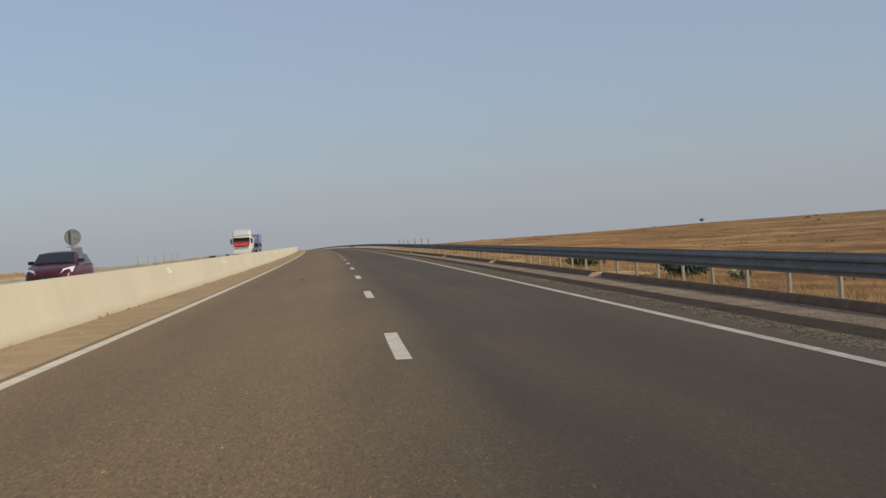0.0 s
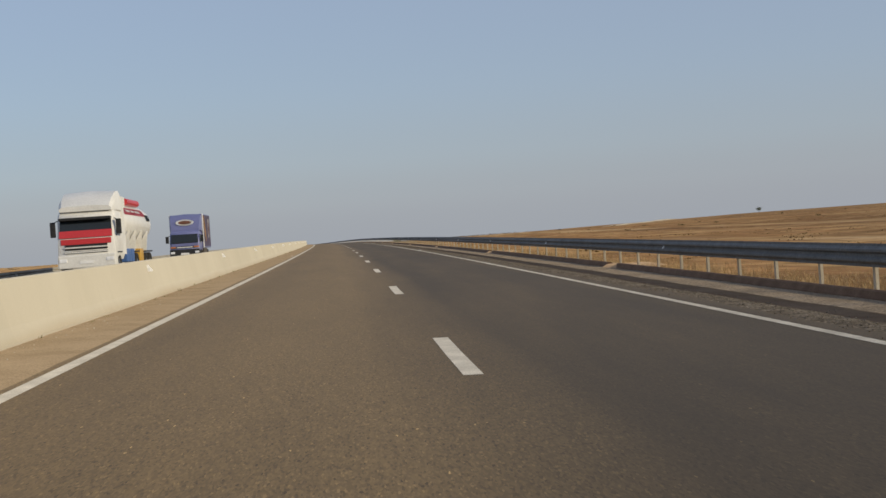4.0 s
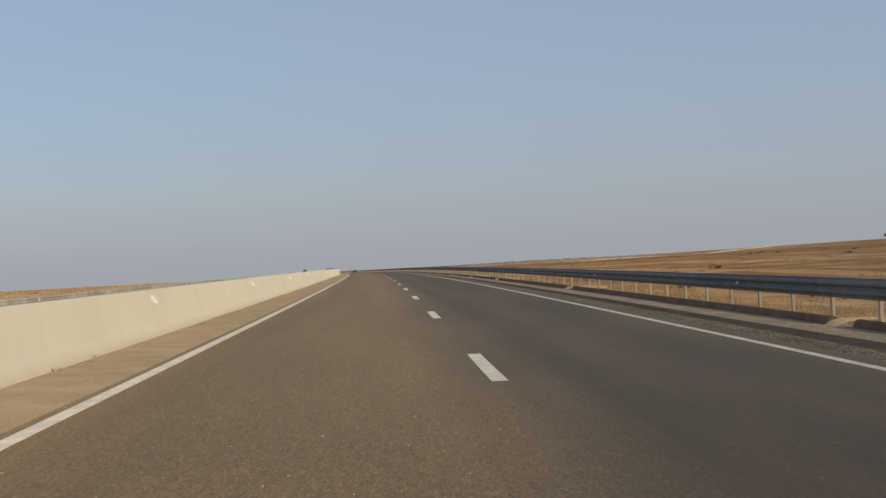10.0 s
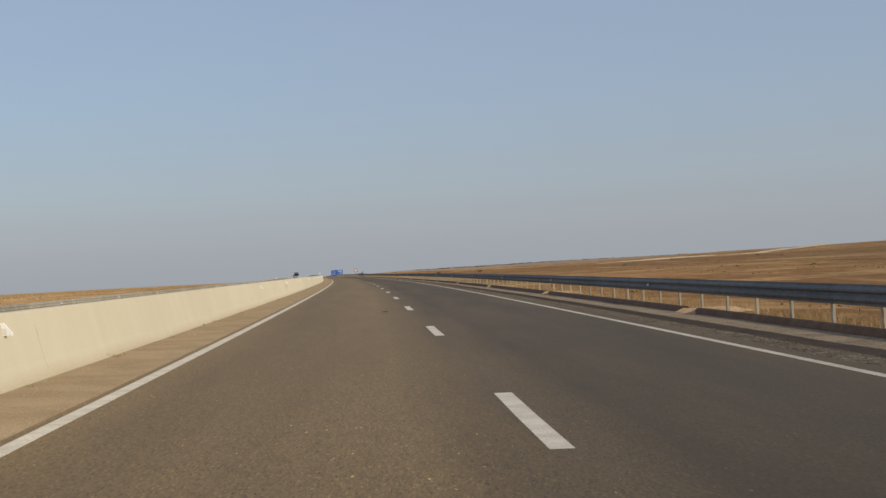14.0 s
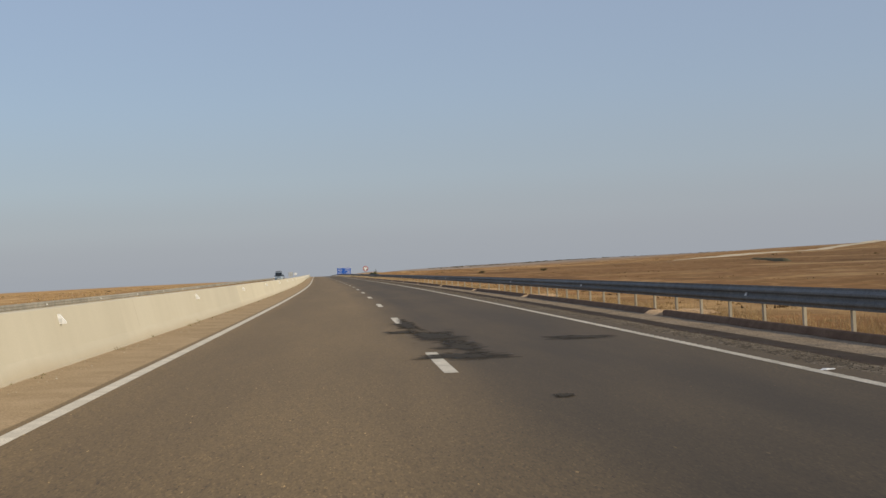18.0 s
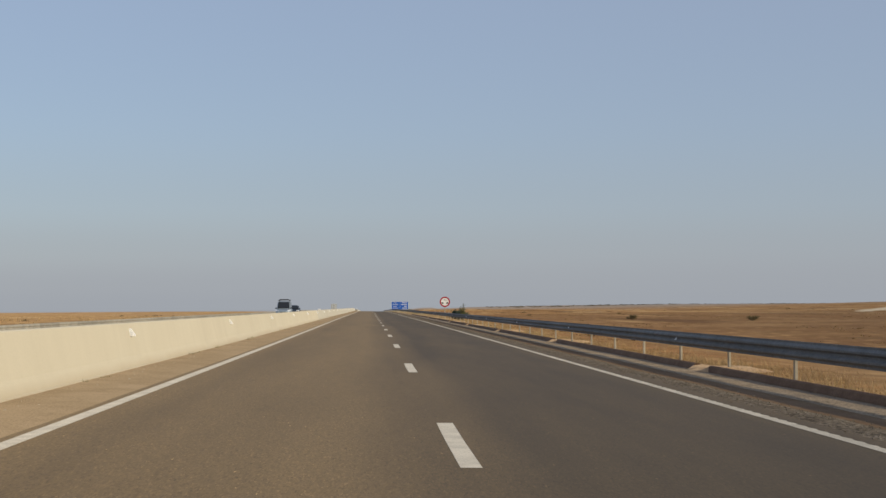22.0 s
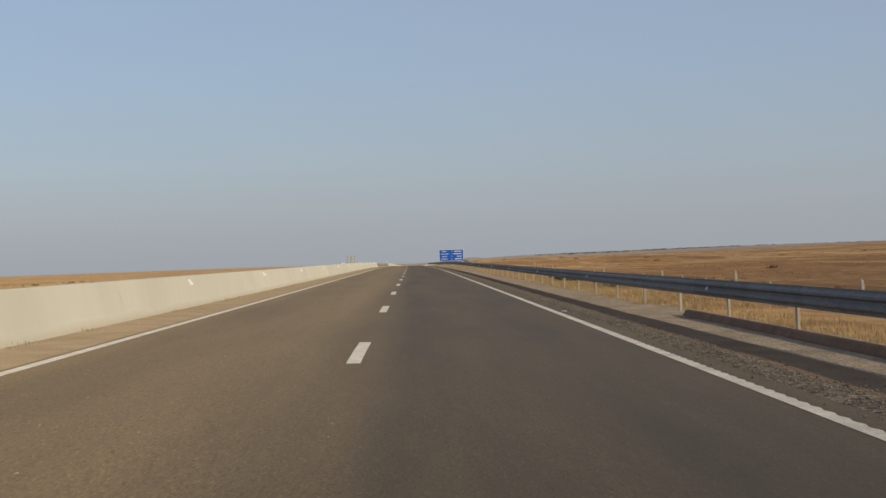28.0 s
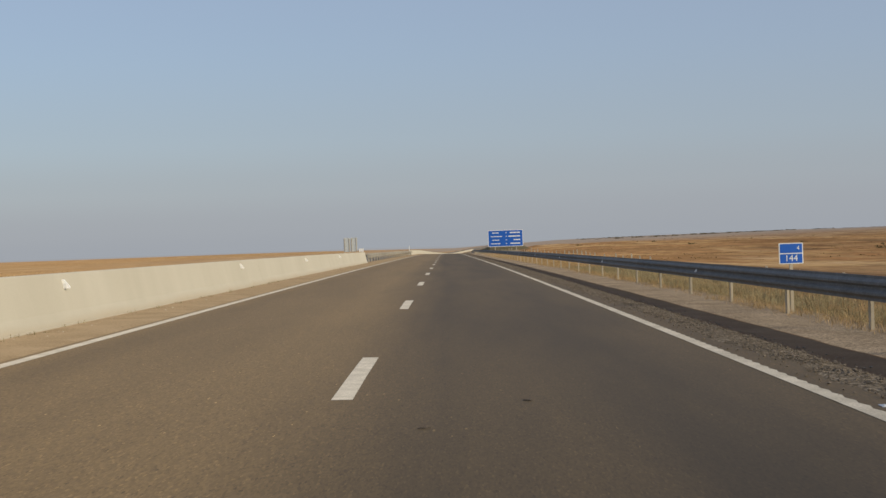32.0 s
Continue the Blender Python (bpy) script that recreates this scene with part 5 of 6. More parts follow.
def blob(s, lat, ls, lw, material, name, label, category, seed, up=0.006):
    """A flat stain with a ragged edge."""
    ob_v, uvs = [place(s, lat, up)], [(0, 0)]
    n = 30
    for i in range(n):
        a = i * 2 * math.pi / n
        q = 0.75 + 0.5 * noise.noise(Vector((math.cos(a) * 1.7, math.sin(a) * 1.7, seed))) + 0.25 * noise.noise(Vector((math.cos(a) * 6, math.sin(a) * 6, seed + 3)))
        ob_v.append(place(s + math.sin(a) * ls * q, lat + math.cos(a) * lw * q, up))
        uvs.append((math.cos(a), math.sin(a)))
    ob = mesh_ob(name, ob_v, [(0, 1 + (i + 1) % n, 1 + i) for i in range(n)], material, uvs)
    return tagged(ob, label, category, kind="structure")


for k, (s, lat, ls, lw) in enumerate(((570, 0.1, 4.2, 0.38), (565.5, 0.35, 3.6, 0.6), (562.5, 0.5, 2.4, 0.55), (560.3, 0.3, 0.9, 0.95), (567, -0.2, 0.9, 0.55), (563.6, 2.4, 0.8, 0.9), (555.0, 0.72, 0.25, 0.12), (663.2, 3.0, 0.5, 0.35))):
    blob(s, lat, ls, lw, OIL, "oil_stain", "dark oil stain soaked into the asphalt", "stain", k * 7.0)
for k in range(9):
    blob(507.3 + k * 0.62, -0.72 + 0.055 * k, 0.36, 0.035, OIL, "skid_mark", "short dark tyre mark on the asphalt", "stain", k * 3.0)


def scrap(s, lat, size, material, label, seed):
    bm = bmesh.new()
    r = random.Random(seed)
    nv = 9
    lo = [bm.verts.new((size * math.cos(i * 6.283 / nv) * r.uniform(0.5, 1.2), size * 0.6 * math.sin(i * 6.283 / nv) * r.uniform(0.5, 1.2), 0.0)) for i in range(nv)]
    hi = [bm.verts.new((v.co.x * 0.7, v.co.y * 0.7, size * r.uniform(0.06, 0.14))) for v in lo]
    bm.faces.new(hi)
    for i in range(nv):
        bm.faces.new((lo[i], lo[(i + 1) % nv], hi[(i + 1) % nv], hi[i]))
    bmesh.ops.recalc_face_normals(bm, faces=bm.faces)
    ob = part("scrap", bm, material, None)
    tagged(ob, label, "litter")
    ob.matrix_basis = stand(s, lat, 0.003, turn=r.uniform(0, 180))


for k, (s, lat, sz) in enumerate(((39.2, -1.7, 0.14), (68, 0.2, 0.12), (87.2, 0.6, 0.16), (86, 0.5, 0.16), (453, -0.7, 0.15), (506.8, -0.2, 0.09), (926, -1.1, 0.14), (954.2, 2.3, 0.17), (941.8, 0.7, 0.1), (973.8, 1.3, 0.06), (972.5, 0.6, 0.05), (734, -0.9, 0.06), (794, 3.0, 0.07), (802.5, -2.9, 0.16), (883.5, -1.6, 0.08), (615.2, 2.4, 0.08), (417.5, -2.0, 0.14))):
    scrap(s, lat, sz, DEBRIS, "dark scrap of rubber lying on the asphalt", k)
for k, (s, lat, sz) in enumerate(((193.2, 3.55, 0.12), (89.2, 3.6, 0.1), (869, 3.62, 0.1), (556.5, 3.55, 0.1), (764.8, 3.65, 0.1), (402.8, -3.75, 0.13), (973.2, 3.62, 0.1), (194, -3.8, 0.12), (89.8, -3.9, 0.1))):
    scrap(s, lat, sz, SIGN_WHITE, "pale scrap of litter beside the edge line", 50 + k)

for k, (s, lat) in enumerate(((35.2, 12.4), (34.2, 12.0), (29.5, 11.5), (28.6, 11.8))):
    bm = cyl(bmesh.new(), (-0.45, 0, 0.04), (0.45, 0.12 * k, 0.07), 0.03, 0.02, 7)
    ob = part("stick", bm, CONCRETE_GREY, None)
    tagged(ob, "pale dry stick lying in the golden grass", "stick")
    ob.matrix_basis = stand(s, lat, ground_z(s, lat) - float(place(s, lat)[2]) + 0.02, turn=25 * k)

# ---- vehicles on the opposite carriageway, all facing the camera ----


def gloss(name, col, rough=0.35, metal=0.0, coat=0.2):
    m = mat(name, col, tuple(c * 1.1 for c in col), rough=rough, metal=metal, scale=1.5, fine=12, bump=0, spec=0.5, coords="Object", fine_amt=0.06)
    m.node_tree.nodes["Principled BSDF"].inputs["Coat Weight"].default_value = coat
    return m


RED_PAINT = gloss("wine_red_paint", (0.075, 0.006, 0.013))
DARK_PAINT = gloss("dark_blue_paint", (0.012, 0.019, 0.027))
SILVER_PAINT = gloss("silver_blue_paint", (0.30, 0.36, 0.40), rough=0.35, metal=0.3)
WHITE_PAINT = gloss("dusty_white_paint", (0.68, 0.67, 0.63), rough=0.5)
VIOLET_PAINT = gloss("violet_blue_paint", (0.14, 0.152, 0.31), rough=0.4)
TRUCK_RED = gloss("truck_red_paint", (0.50, 0.03, 0.035), rough=0.5)
TRUCK_YELLOW = gloss("faded_yellow_paint", (0.52, 0.30, 0.04), rough=0.5)
TRUCK_BLUE = gloss("faded_blue_paint", (0.05, 0.12, 0.32), rough=0.5)
GLASS = gloss("tinted_glass", (0.018, 0.022, 0.025), rough=0.08, coat=0.0)
RUBBER = mat("tyre_rubber", (0.02, 0.02, 0.02), (0.035, 0.033, 0.03), rough=0.9, scale=6, fine=40, bump=0.2, coords="Object")
TRIM = mat("black_plastic_trim", (0.02, 0.02, 0.022), (0.035, 0.035, 0.036), rough=0.6, scale=6, fine=40, bump=0.05, coords="Object")
CHROME = mat("bright_metal", (0.55, 0.56, 0.58), (0.65, 0.66, 0.68), rough=0.25, metal=1.0, scale=6, fine=40, bump=0, coords="Object")
LAMP_GLASS = gloss("headlamp_glass", (0.75, 0.76, 0.78), rough=0.12, coat=0.3)
CHASSIS = mat("dirty_chassis", (0.05, 0.045, 0.04), (0.10, 0.085, 0.07), rough=0.9, scale=4, fine=30, bump=0.2, coords="Object")


def loft(stations, name, material, parent, label="", smooth=True, caps=True):
    """A skin through cross-sections [(y, [(x, z), ...])], mirrored left to right."""
    bm = bmesh.new()
    rings = []
    for y, half in stations:
        pts = [(x, z) for x, z in half] + [(-x, z) for x, z in reversed(half) if abs(x) > 1e-6]
        rings.append([bm.verts.new((x, y, z)) for x, z in pts])
    n = len(rings[0])
    for a, b in zip(rings, rings[1:]):
        for i in range(n):
            bm.faces.new((a[i], a[(i + 1) % n], b[(i + 1) % n], b[i]))
    if caps:
        bm.faces.new(rings[0][::-1])
        bm.faces.new(rings[-1])
    bmesh.ops.recalc_face_normals(bm, faces=bm.faces)
    ob = part(name, bm, material, parent, label)
    me = ob.data
    me.polygons.foreach_set("use_smooth", [smooth] * len(me.polygons))
    if smooth:
        me.set_sharp_from_angle(angle=radians(38))
    return ob


def wheel(parent, x, y, r, w, side):
    hub = new("wheel")
    hub.parent = parent
    hub.matrix_basis = pose(x, y, r)
    me_bm = bmesh.new()
    prof = [(w / 2 - 0.03, r * 0.62), (w / 2, r * 0.7), (w / 2, r * 0.9), (w / 2 - 0.03, r), (-w / 2 + 0.03, r), (-w / 2, r * 0.9), (-w / 2, r * 0.7), (-w / 2 + 0.03, r * 0.62)]
    seg = 24
    rings = [[me_bm.verts.new((px, rr * math.cos(k * 2 * math.pi / seg), rr * math.sin(k * 2 * math.pi / seg))) for px, rr in prof] for k in range(seg)]
    for k in range(seg):
        a, b = rings[k], rings[(k + 1) % seg]
        for i in range(len(prof)):
            j = (i + 1) % len(prof)
            me_bm.faces.new((a[i], a[j], b[j], b[i]))
    bmesh.ops.recalc_face_normals(me_bm, faces=me_bm.faces)
    part("tyre", me_bm, RUBBER, hub, smooth=True)
    bm = cyl(bmesh.new(), (side * w * 0.15, 0, 0), (side * w * 0.42, 0, 0), r * 0.6, r * 0.45, 16)
    cyl(bm, (side * w * 0.4, 0, 0), (side * w * 0.47, 0, 0), r * 0.15, r * 0.12, 10)
    part("rim", bm, CHROME, hub)
    return hub


def quad_slab(corners, t=0.012):
    """A thin pane through four corners."""
    bm = bmesh.new()
    c = [Vector(p) for p in corners]
    n = (c[1] - c[0]).cross(c[3] - c[0]).normalized() * t
    a = [bm.verts.new(p + n) for p in c]
    b = [bm.verts.new(p - n) for p in c]
    bm.faces.new(a)
    bm.faces.new(b[::-1])
    for i in range(4):
        bm.faces.new((a[i], b[i], b[(i + 1) % 4], a[(i + 1) % 4]))
    bmesh.ops.recalc_face_normals(bm, faces=bm.faces)
    return bm


def car(s, lat, L, W, H, paint, label, hood=0.28, belt=0.62, tail=0.06, screen=0.19, rack=False, upright=False, name="car"):
    """A passenger car, front towards -y."""
    ob = holder(name, stand(s, lat, 0.0), label, "car")
    w = W / 2
    zb, hz = H * belt, H * (belt - 0.05)
    yf, ys = L * hood, L * (hood + (screen if not upright else 0.2))
    yr0, yr1 = L * (0.86 if not upright else 0.95), L * (1 - tail * 0.4)

    def sec(z0, z1, ww):
        return [(0, z0), (ww * 0.86, z0), (ww * 0.98, z0 + 0.12), (ww, (z0 + z1) * 0.5), (ww * 0.97, z1 - 0.08), (ww * 0.88, z1), (0, z1 + 0.015)]

    loft([(0.0, sec(0.3, hz * 0.72, w * 0.74)), (0.10, sec(0.22, hz * 0.80, w * 0.88)), (0.35, sec(0.18, hz * 0.88, w * 0.97)), (yf * 0.7, sec(0.17, hz * 0.97, w)), (yf, sec(0.17, hz, w)), (L * 0.5, sec(0.17, zb, w)), (L * 0.8, sec(0.18, zb, w)), (L - 0.15, sec(0.22, zb * 0.97, w * 0.95)), (L, sec(0.3, zb * 0.92, w * 0.85))], "body", paint, ob)
    wr, wb = w * 0.76, w * 0.88

    def cab(z1, ww0, ww1, c=1.0):
        z0 = zb - 0.08
        return [(0, z0), (ww0, z0), (ww0 - (ww0 - ww1) * 0.5, (z0 + z1) / 2), (ww1, z1 - 0.12 * c), (ww1 * 0.94, z1 - 0.05 * c), (ww1 * 0.8, z1 - 0.01 * c), (ww1 * 0.45, z1 + 0.012 * c), (0, z1 + 0.02 * c)]

    loft([(yf, cab(hz + 0.02, wb, wb * 0.98, 0.15)), (ys, cab(H - 0.04, wb, wr, 0.5)), (ys + 0.35, cab(H, wb, wr)), (yr0 - 0.3, cab(H - 0.02, wb, wr)), (yr0, cab(H - 0.07, wb, wr)), (yr1, cab(zb + 0.03, wb, wb * 0.95))], "cabin", paint, ob)
    lo = Vector((0, yf + (ys - yf) * 0.10 - 0.05, hz + (H - hz) * 0.10))
    hi = Vector((0, yf + (ys - yf) * 0.92 - 0.05, hz + (H - hz) * 0.88))
    part("windscreen", quad_slab([(-wb * 0.9, lo.y, lo.z), (wb * 0.9, lo.y, lo.z), (wr * 0.92, hi.y, hi.z), (-wr * 0.92, hi.y, hi.z)]), GLASS, ob)
    for x0, x1 in ((-wb * 0.75, -0.05), (-0.02, wb * 0.68)):
        part("wiper", cyl(bmesh.new(), (x0, lo.y - 0.015, lo.z + 0.05), (x1, lo.y - 0.02, lo.z + 0.02), 0.012, seg=6), TRIM, ob)
    part("inner_mirror", box(bmesh.new(), -0.11, 0.11, hi.y - 0.12, hi.y - 0.08, hi.z - 0.13, hi.z - 0.07, 0.015), TRIM, ob)
    for sx in (-1, 1):
        zl, zt = zb + 0.02, H - 0.12
        for y in (L * 0.56, L * 0.76):
            part("door_handle", box(bmesh.new(), sx * w - 0.02, sx * w + 0.02, y - 0.09, y + 0.09, zb - 0.14, zb - 0.11, 0.01), TRIM, ob)
        xl, xt = sx * (wb - 0.02), sx * (wr + 0.03)
        mid = (ys + yr0) / 2
        part("side_window", quad_slab([(xl, yf + (ys - yf) * 0.55, zl), (xl, mid - 0.04, zl), (xt, mid - 0.04, zt), (xt, ys + 0.1, zt)]), GLASS, ob)
        part("side_window", quad_slab([(xl, mid + 0.04, zl), (xl, yr0 + 0.1, zl), (xt, yr0 - 0.12, zt), (xt, mid + 0.04, zt)]), GLASS, ob)
        bm = box(bmesh.new(), sx * w * 0.88 if sx > 0 else -w * 1.1, w * 1.1 if sx > 0 else -w * 0.88, yf + 0.3, yf + 0.42, zb - 0.04, zb + 0.09, 0.03)
        part("mirror", bm, TRIM, ob)
        bm = quad_slab([(sx * w * 0.46, 0.02, hz * 0.68), (sx * w * 0.90, 0.17, hz * 0.70), (sx * w * 0.97, 0.36, hz * 0.90), (sx * w * 0.56, 0.12, hz * 0.82)], 0.045)
        part("headlight", bm, LAMP_GLASS, ob)
        for y in (L * 0.19, L * 0.80):
            wheel(ob, sx * (w - 0.12), y, 0.31, 0.2, sx)
    part("grille", box(bmesh.new(), -w * 0.4, w * 0.4, -0.015, 0.12, hz * 0.5, hz * 0.66, 0.02), TRIM, ob)
    part("lower_grille", box(bmesh.new(), -w * 0.6, w * 0.6, -0.005, 0.15, 0.24, 0.36, 0.02), TRIM, ob)
    part("number_plate", box(bmesh.new(), -0.26, 0.26, -0.03, 0.0, 0.39, 0.50, 0.005), SIGN_WHITE, ob, "plain pale plate")
    if rack:
        bm = bmesh.new()
        for sx in (-1, 1):
            cyl(bm, (sx * wr * 0.9, ys + 0.1, H + 0.12), (sx * wr * 0.9, yr0 - 0.2, H + 0.12), 0.025, seg=8)
        for q in range(6):
            y = ys + 0.1 + q * (yr0 - 0.3 - ys) / 5
            cyl(bm, (-wr, y, H + 0.12), (wr, y, H + 0.12), 0.02, seg=8)
            for sx in (-1, 1):
                cyl(bm, (sx * wr * 0.9, y, H - 0.05), (sx * wr * 0.9, y, H + 0.12), 0.018, seg=6)
        part("roof_rack", bm, TRIM, ob)
        bm = bmesh.new()
        box(bm, -wr * 0.8, wr * 0.7, ys + 0.3, yr0 - 0.5, H + 0.14, H + 0.22, 0.03)
        part("roof_load", bm, TRIM, ob, "flat dark bundle")
    return ob


car(45.3, -10.5, 4.1, 1.76, 1.47, RED_PAINT, "wine-red hatchback with bright headlamps on the opposite lane", tail=0.12, belt=0.745, hood=0.26, screen=0.17)
car(811.0, -10.4, 4.2, 1.70, 1.80, SILVER_PAINT, "silver-blue van car carrying a loaded roof rack", upright=True, rack=True, hood=0.2, belt=0.55)
car(834.0, -10.7, 4.0, 1.66, 1.37, DARK_PAINT, "dark blue hatchback on the opposite lane", hood=0.22, belt=0.66, screen=0.16, tail=0.1)


def truck_cab(ob, W, H, L, z0, paint, band, grille_rows, bumper):
    w = W / 2

    def sec(zt, ww):
        return [(0, z0), (ww * 0.94, z0), (ww, z0 + 0.2), (ww, zt * 0.6), (ww * 0.97, zt - 0.15), (ww * 0.9, zt), (0, zt + 0.02)]

    loft([(0.0, sec(H * 0.585, w * 0.95)), (0.02, sec(H * 0.60, w * 0.98)), (0.28, sec(H * 0.90, w)), (0.4, sec(H * 0.97, w)), (0.55, sec(H, w)), (L, sec(H, w))], "cab", paint, ob)
    part("windscreen", quad_slab([(-w * 0.9, -0.02, H * 0.60), (w * 0.9, -0.02, H * 0.60), (w * 0.87, 0.22, H * 0.88), (-w * 0.87, 0.22, H * 0.88)], 0.015), GLASS, ob)
    part("front_band", box(bmesh.new(), -w * 0.86, w * 0.86, -0.03, 0.08, H * 0.50, H * 0.58, 0.02), band, ob)
    for k in range(grille_rows):
        z = z0 + 0.35 + k * (H * 0.52 - z0 - 0.35) / grille_rows
        part("grille_bar", box(bmesh.new(), -w * 0.72, w * 0.72, -0.04, 0.05, z, z + (H * 0.52 - z0 - 0.35) / grille_rows * 0.6, 0.015), TRIM, ob)
    part("bumper", box(bmesh.new(), -w * 0.99, w * 0.99, -0.1, 0.5, z0 - 0.28, z0 + 0.28, 0.06), bumper, ob)
    part("number_plate", box(bmesh.new(), -0.28, 0.28, -0.12, -0.1, z0 - 0.1, z0 + 0.02), SIGN_WHITE, ob, "plain pale plate")
    for sx in (-1, 1):
        x0, x1 = sorted((sx * w * 0.66, sx * w * 0.94))
        part("headlight", box(bmesh.new(), x0, x1, -0.12, 0.0, z0 - 0.02, z0 + 0.13, 0.03), LAMP_GLASS, ob)
        x0, x1 = sorted((sx * (w + 0.04), sx * (w + 0.26)))
        m = part("mirror", box(bmesh.new(), x0, x1, 0.1, 0.22, H * 0.62, H * 0.84, 0.03), TRIM, ob)
        bm = cyl(bmesh.new(), (sx * w * 0.95, 0.3, H * 0.86), (sx * (w + 0.15), 0.16, H * 0.82), 0.02, seg=6)
        part("mirror_arm", bm, TRIM, m)
        part("side_window", quad_slab([(sx * (w + 0.005), 0.35, H * 0.6), (sx * (w + 0.005), 1.25, H * 0.6), (sx * (w - 0.02), 1.25, H * 0.84), (sx * (w - 0.02), 0.5, H * 0.84)]), GLASS, ob)


# tanker lorry
ob = holder("tanker_lorry", stand(175.0, -11.7, 0.0), "white tanker lorry with red stripes and a roof fairing", "lorry")
truck_cab(ob, 2.45, 2.95, 2.2, 0.75, WHITE_PAINT, TRUCK_RED, 3, WHITE_PAINT)
loft([(0.25, [(0, 2.88), (1.08, 2.88), (1.10, 2.98), (1.0, 3.08), (0, 3.12)]), (0.7, [(0, 2.88), (1.18, 2.88), (1.17, 3.2), (1.05, 3.4), (0, 3.47)]), (1.4, [(0, 2.88), (1.22, 2.88), (1.2, 3.45), (1.08, 3.68), (0, 3.76)]), (2.15, [(0, 2.88), (1.22, 2.88), (1.2, 3.5), (1.1, 3.76), (0, 3.82)])], "roof_fairing", WHITE_PAINT, ob)
part("sun_visor", box(bmesh.new(), -1.08, 1.08, -0.1, 0.25, 2.5, 2.62, 0.03), TRIM, ob)
part("screen_band", quad_slab([(-1.11, -0.045, 1.76), (1.11, -0.045, 1.76), (1.10, 0.03, 2.06), (-1.10, 0.03, 2.06)], 0.012), TRUCK_RED, ob, "red band across the foot of the windscreen")
for k in range(2):
    part("grille_trim", box(bmesh.new(), -0.9, 0.9, -0.07, -0.03, 1.12 + 0.2 * k, 1.17 + 0.2 * k, 0.01), WHITE_PAINT, ob, "white grille strip")
for sx in (-1, 1):
    part("side_deflector", quad_slab([(sx * 1.21, 2.0, 0.95), (sx * 1.24, 2.55, 0.95), (sx * 1.22, 2.5, 3.5), (sx * 1.19, 2.0, 3.5)], 0.02), WHITE_PAINT, ob)
bm = bmesh.new()
seg = 32
tank_rings = []
for y, k in ((2.75, 0.62), (2.85, 0.84), (3.0, 0.95), (3.2, 1.0), (10.6, 1.0), (10.8, 0.95), (10.95, 0.84), (11.05, 0.62)):
    tank_rings.append([bm.verts.new((1.24 * k * math.cos(i * 2 * math.pi / seg), y, 2.4 + 1.0 * k * math.sin(i * 2 * math.pi / seg))) for i in range(seg)])
for a, b in zip(tank_rings, tank_rings[1:]):
    for i in range(seg):
        bm.faces.new((a[i], a[(i + 1) % seg], b[(i + 1) % seg], b[i]))
bm.faces.new(tank_rings[0])
bm.faces.new(tank_rings[-1][::-1])
bmesh.ops.recalc_face_normals(bm, faces=bm.faces)
tank = part("tank", bm, WHITE_PAINT, ob, smooth=True)


def tank_patch(sx, y0, y1, a0, a1, lift):
    """A patch of the tank's skin, by degrees up its flank."""
    bm = bmesh.new()
    n = 5
    ring = [[bm.verts.new((sx * (1.24 + lift) * math.cos(radians(a0 + (a1 - a0) * q / n)), y, 2.4 + (1.0 + lift) * math.sin(radians(a0 + (a1 - a0) * q / n)))) for q in range(n + 1)] for y in (y0, y1)]
    for q in range(n):
        bm.faces.new((ring[0][q], ring[1][q], ring[1][q + 1], ring[0][q + 1]))
    bmesh.ops.solidify(bm, geom=bm.faces[:], thickness=0.006)
    return bm


for sx in (-1, 1):
    stripe = part("stripe", tank_patch(sx, 3.2, 9.4, 20, 43, 0.012), TRUCK_RED, tank, "red stripe along the tank")
    for y0, y1 in ((4.2, 5.3), (5.6, 6.4), (6.7, 8.2)):
        part("writing_bar", tank_patch(sx, y0, y1, 28, 35, 0.022), SIGN_WHITE, stripe)
    part("emblem", tank_patch(sx, 9.2, 10.3, 8, 26, 0.02), TRIM, tank, "dark emblem patch")
    for y in (3.8, 5.6, 7.4, 9.2):
        part("saddle", prism(bmesh.new(), [(sx * 0.5, 1.05), (sx * 1.15, 1.1), (sx * 1.26, 2.05), (sx * 1.2, 2.05), (sx * 0.9, 1.5)], y - 0.05, y + 0.05), WHITE_PAINT, ob, "white saddle rib under the tank")
for y in (4.0, 6.0, 8.0, 9.8):
    part("manhole", cyl(bmesh.new(), (0, y, 3.35), (0, y, 3.55), 0.32, 0.26, 14), ALU, ob)
for sx in (-1, 1):
    part("hose_tube", cyl(bmesh.new(), (sx * 0.72, 6.0, 3.42), (sx * 0.72, 9.6, 3.42), 0.17, seg=14), TRUCK_RED, ob, "red hose tube on the tank")
    part("valve_box", box(bmesh.new(), min(sx * 0.5, sx * 0.85), max(sx * 0.5, sx * 0.85), 4.2, 4.8, 3.2, 3.55, 0.06), CHASSIS, ob)
    part("upright", box(bmesh.new(), min(sx * 0.78, sx * 0.86), max(sx * 0.78, sx * 0.86), 5.1, 5.3, 3.1, 3.6, 0.02), WHITE_PAINT, ob)
part("chassis", box(bmesh.new(), -0.45, 0.45, 0.5, 10.9, 0.75, 1.1), CHASSIS, ob)
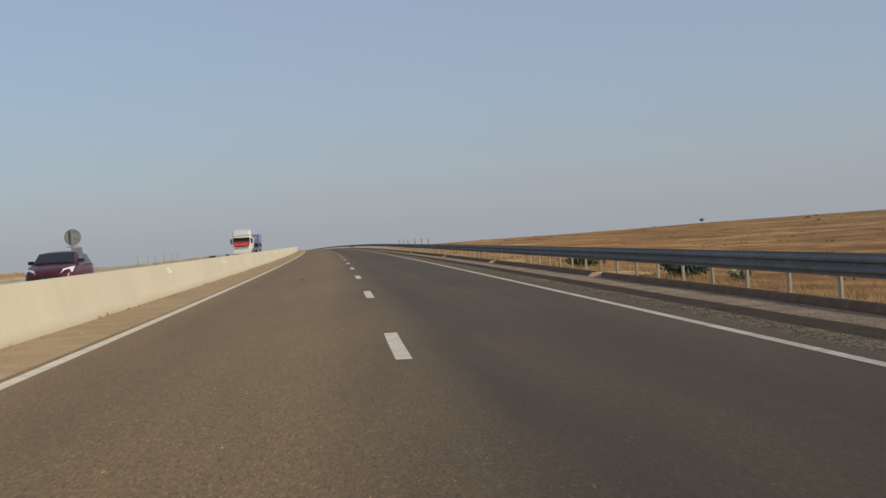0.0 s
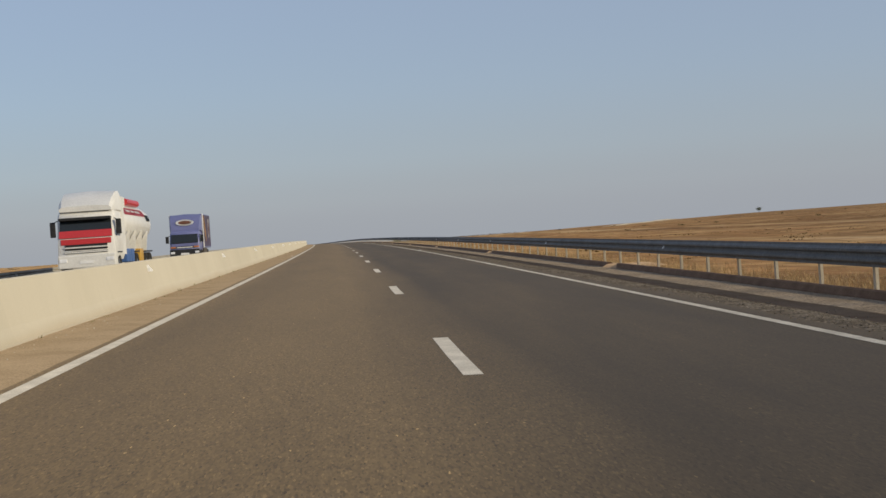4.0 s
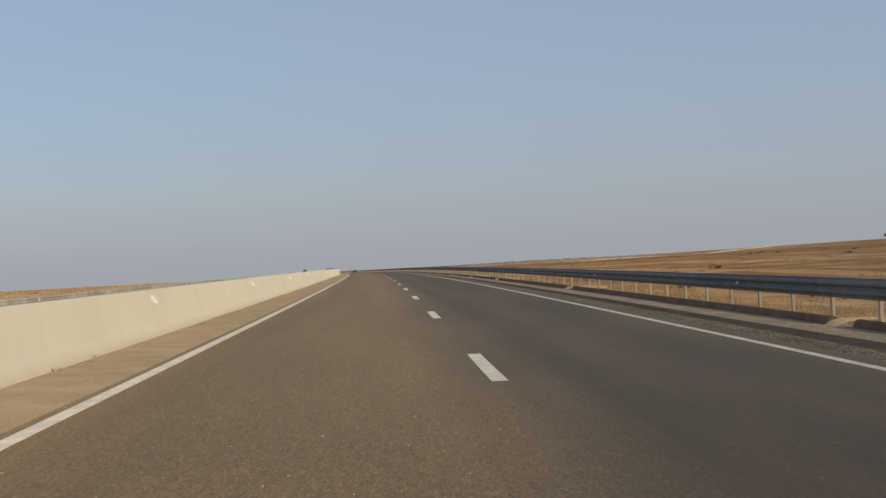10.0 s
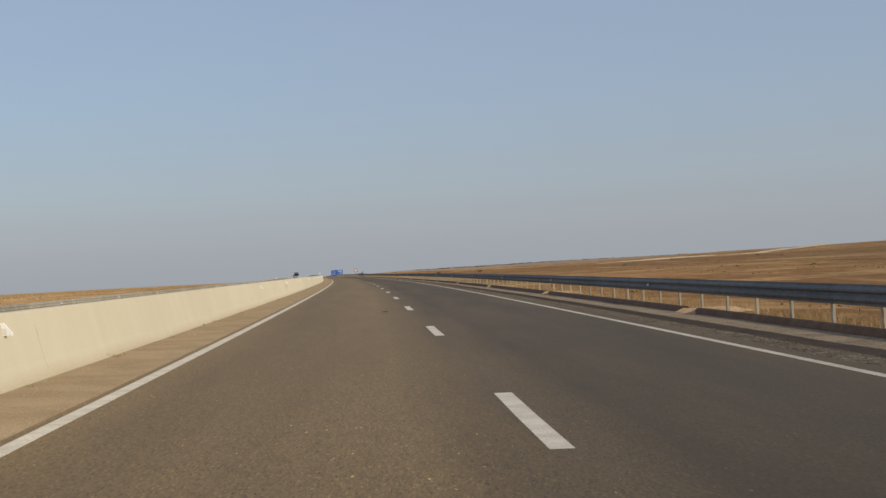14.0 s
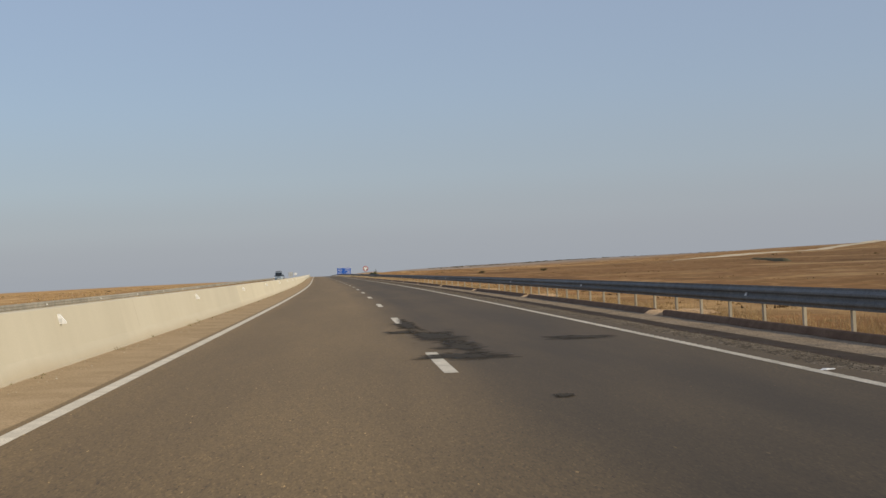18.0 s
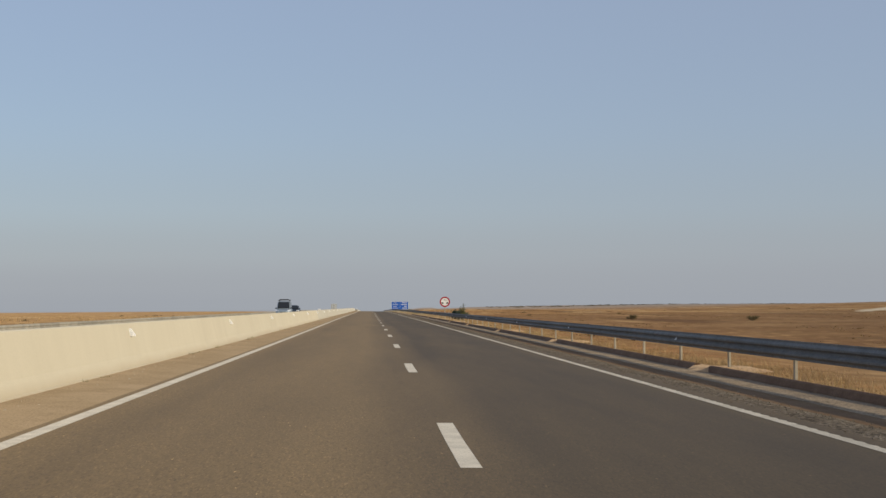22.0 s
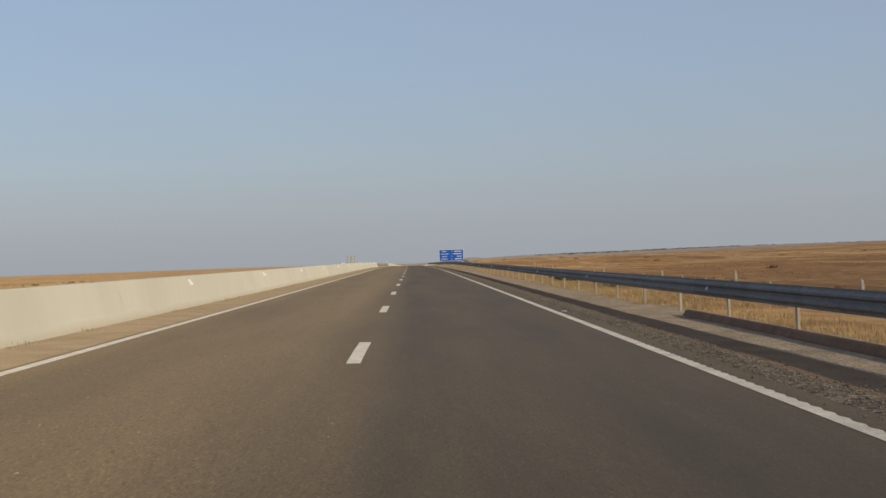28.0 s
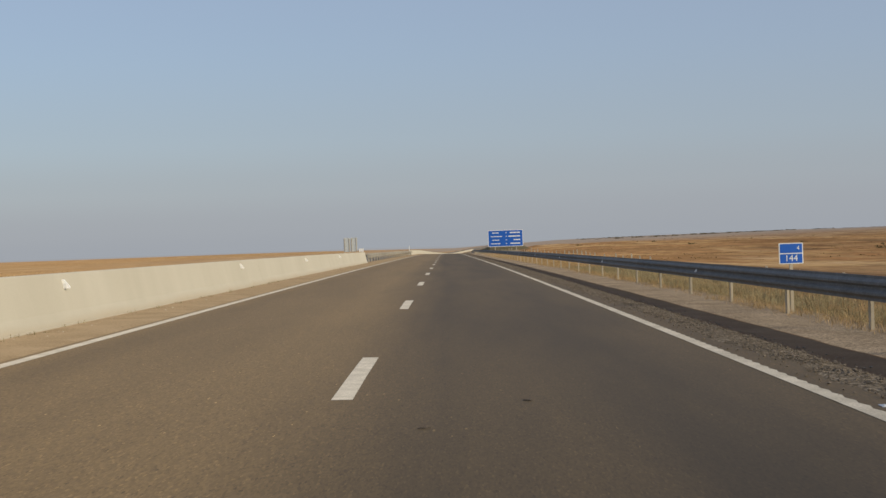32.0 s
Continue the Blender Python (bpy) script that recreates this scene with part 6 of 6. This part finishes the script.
for sx in (-1, 1):
    for y0, y1, paint, what in ((3.0, 4.2, TRUCK_BLUE, "faded blue side locker"), (4.4, 5.1, TRUCK_BLUE, "faded blue side locker"), (6.9, 7.9, TRUCK_YELLOW, "yellow side locker")):
        part("side_locker", box(bmesh.new(), min(sx * 0.8, sx * 1.2), max(sx * 0.8, sx * 1.2), y0, y1, 0.6, 1.2, 0.04), paint, ob, what)
    for y in (0.95, 5.9, 8.8, 10.1):
        wheel(ob, sx * 1.05, y, 0.5, 0.32, sx)
        part("mudguard", box(bmesh.new(), min(sx * 0.85, sx * 1.24), max(sx * 0.85, sx * 1.24), y - 0.6, y + 0.6, 1.03, 1.10, 0.03), TRIM, ob)

# box lorry
ob = holder("box_lorry", stand(211.0, -11.7, 0.0), "violet-blue box lorry with a pale oval emblem", "lorry")
truck_cab(ob, 2.1, 2.2, 1.7, 0.62, VIOLET_PAINT, VIOLET_PAINT, 2, TRIM)
part("grille_strip", box(bmesh.new(), -0.55, 0.55, -0.06, -0.02, 1.0, 1.06, 0.01), SIGN_WHITE, ob, "white strip over the grille")
fairing = loft([(0.75, [(0, 2.16), (0.98, 2.16), (1.0, 2.22), (0.96, 2.3), (0, 2.33)]), (0.98, [(0, 2.16), (1.06, 2.16), (1.08, 2.6), (1.02, 2.9), (0, 2.96)]), (1.35, [(0, 2.16), (1.1, 2.16), (1.12, 2.9), (1.06, 3.26), (0, 3.32)]), (1.8, [(0, 2.16), (1.12, 2.16), (1.13, 2.95), (1.08, 3.34), (0, 3.4)])], "roof_fairing", VIOLET_PAINT, ob)
cargo = part("cargo_box", box(bmesh.new(), -1.16, 1.16, 1.85, 7.2, 0.95, 3.36, 0.03), VIOLET_PAINT, ob)
for sx in (-1, 1):
    part("corner_post", box(bmesh.new(), min(sx * 1.12, sx * 1.185), max(sx * 1.12, sx * 1.185), 1.83, 1.98, 0.95, 3.36, 0.01), SIGN_WHITE, cargo, "white corner post")

    def printed(outline, lift):
        """A flat print on the box's flank, from (along, up) points."""
        bm = bmesh.new()
        bm.faces.new([bm.verts.new((sx * (1.162 + lift), y, z)) for y, z in outline])
        bmesh.ops.solidify(bm, geom=bm.faces[:], thickness=0.004)
        return bm

    side = part("side_panel", printed([(2.05, 1.05), (7.1, 1.05), (7.1, 3.28), (2.05, 3.28)], 0.002), gloss("faded_violet_print", (0.16, 0.12, 0.20), rough=0.6), cargo, "faded violet printed side")
    part("yellow_print", printed([(2.2, 3.2), (2.9, 3.2), (3.5, 2.4), (3.9, 1.6), (3.5, 1.3), (2.9, 1.9), (2.4, 2.6)], 0.01), gloss("ochre_print", (0.50, 0.26, 0.07), rough=0.6), side, "ochre curved print")
    part("oval_print", printed([(5.7 + 0.62 * math.cos(i * math.pi / 12), 2.35 + 0.72 * math.sin(i * math.pi / 12)) for i in range(24)], 0.014), SIGN_WHITE, side, "pale oval print")
    part("oval_mark", printed([(5.7 + 0.4 * math.cos(i * math.pi / 12), 2.35 + 0.5 * math.sin(i * math.pi / 12)) for i in range(24)], 0.02), gloss("maroon_print", (0.20, 0.05, 0.06), rough=0.6), side, "maroon mark in the oval")
    part("skirt", box(bmesh.new(), min(sx * 0.95, sx * 1.1), max(sx * 0.95, sx * 1.1), 2.2, 4.5, 0.5, 0.92, 0.03), CHASSIS, ob)


def fairing_oval(rx, rz, lift):
    bm = bmesh.new()
    bm.faces.new([bm.verts.new((rx * math.cos(i * math.pi / 14), 0.915 + (rz * math.sin(i * math.pi / 14)) * 0.45 - lift, 2.78 + rz * math.sin(i * math.pi / 14))) for i in range(28)])
    bmesh.ops.solidify(bm, geom=bm.faces[:], thickness=0.012)
    return bm


part("emblem", fairing_oval(0.64, 0.22, 0.05), SIGN_WHITE, fairing, "pale oval emblem")
part("emblem_mark", fairing_oval(0.46, 0.12, 0.075), gloss("brown_print", (0.24, 0.10, 0.06), rough=0.6), fairing, "brown mark in the emblem")
part("wiper", box(bmesh.new(), -0.7, 0.7, -0.05, -0.02, 1.33, 1.37, 0.005), TRIM, ob)
part("chassis", box(bmesh.new(), -0.4, 0.4, 0.4, 7.0, 0.6, 0.95), CHASSIS, ob)
for sx in (-1, 1):
    part("marker_lamp", box(bmesh.new(), min(sx * 0.62, sx * 0.98), max(sx * 0.62, sx * 0.98), -0.06, 0.02, 1.0, 1.1, 0.02), gloss("amber_lamp" if sx > 0 else "amber_lamp_left", (0.5, 0.18, 0.05), rough=0.3), ob, "amber marker lamp")
    for y in (0.75, 5.4):
        wheel(ob, sx * 0.95, y, 0.42, 0.28, sx)
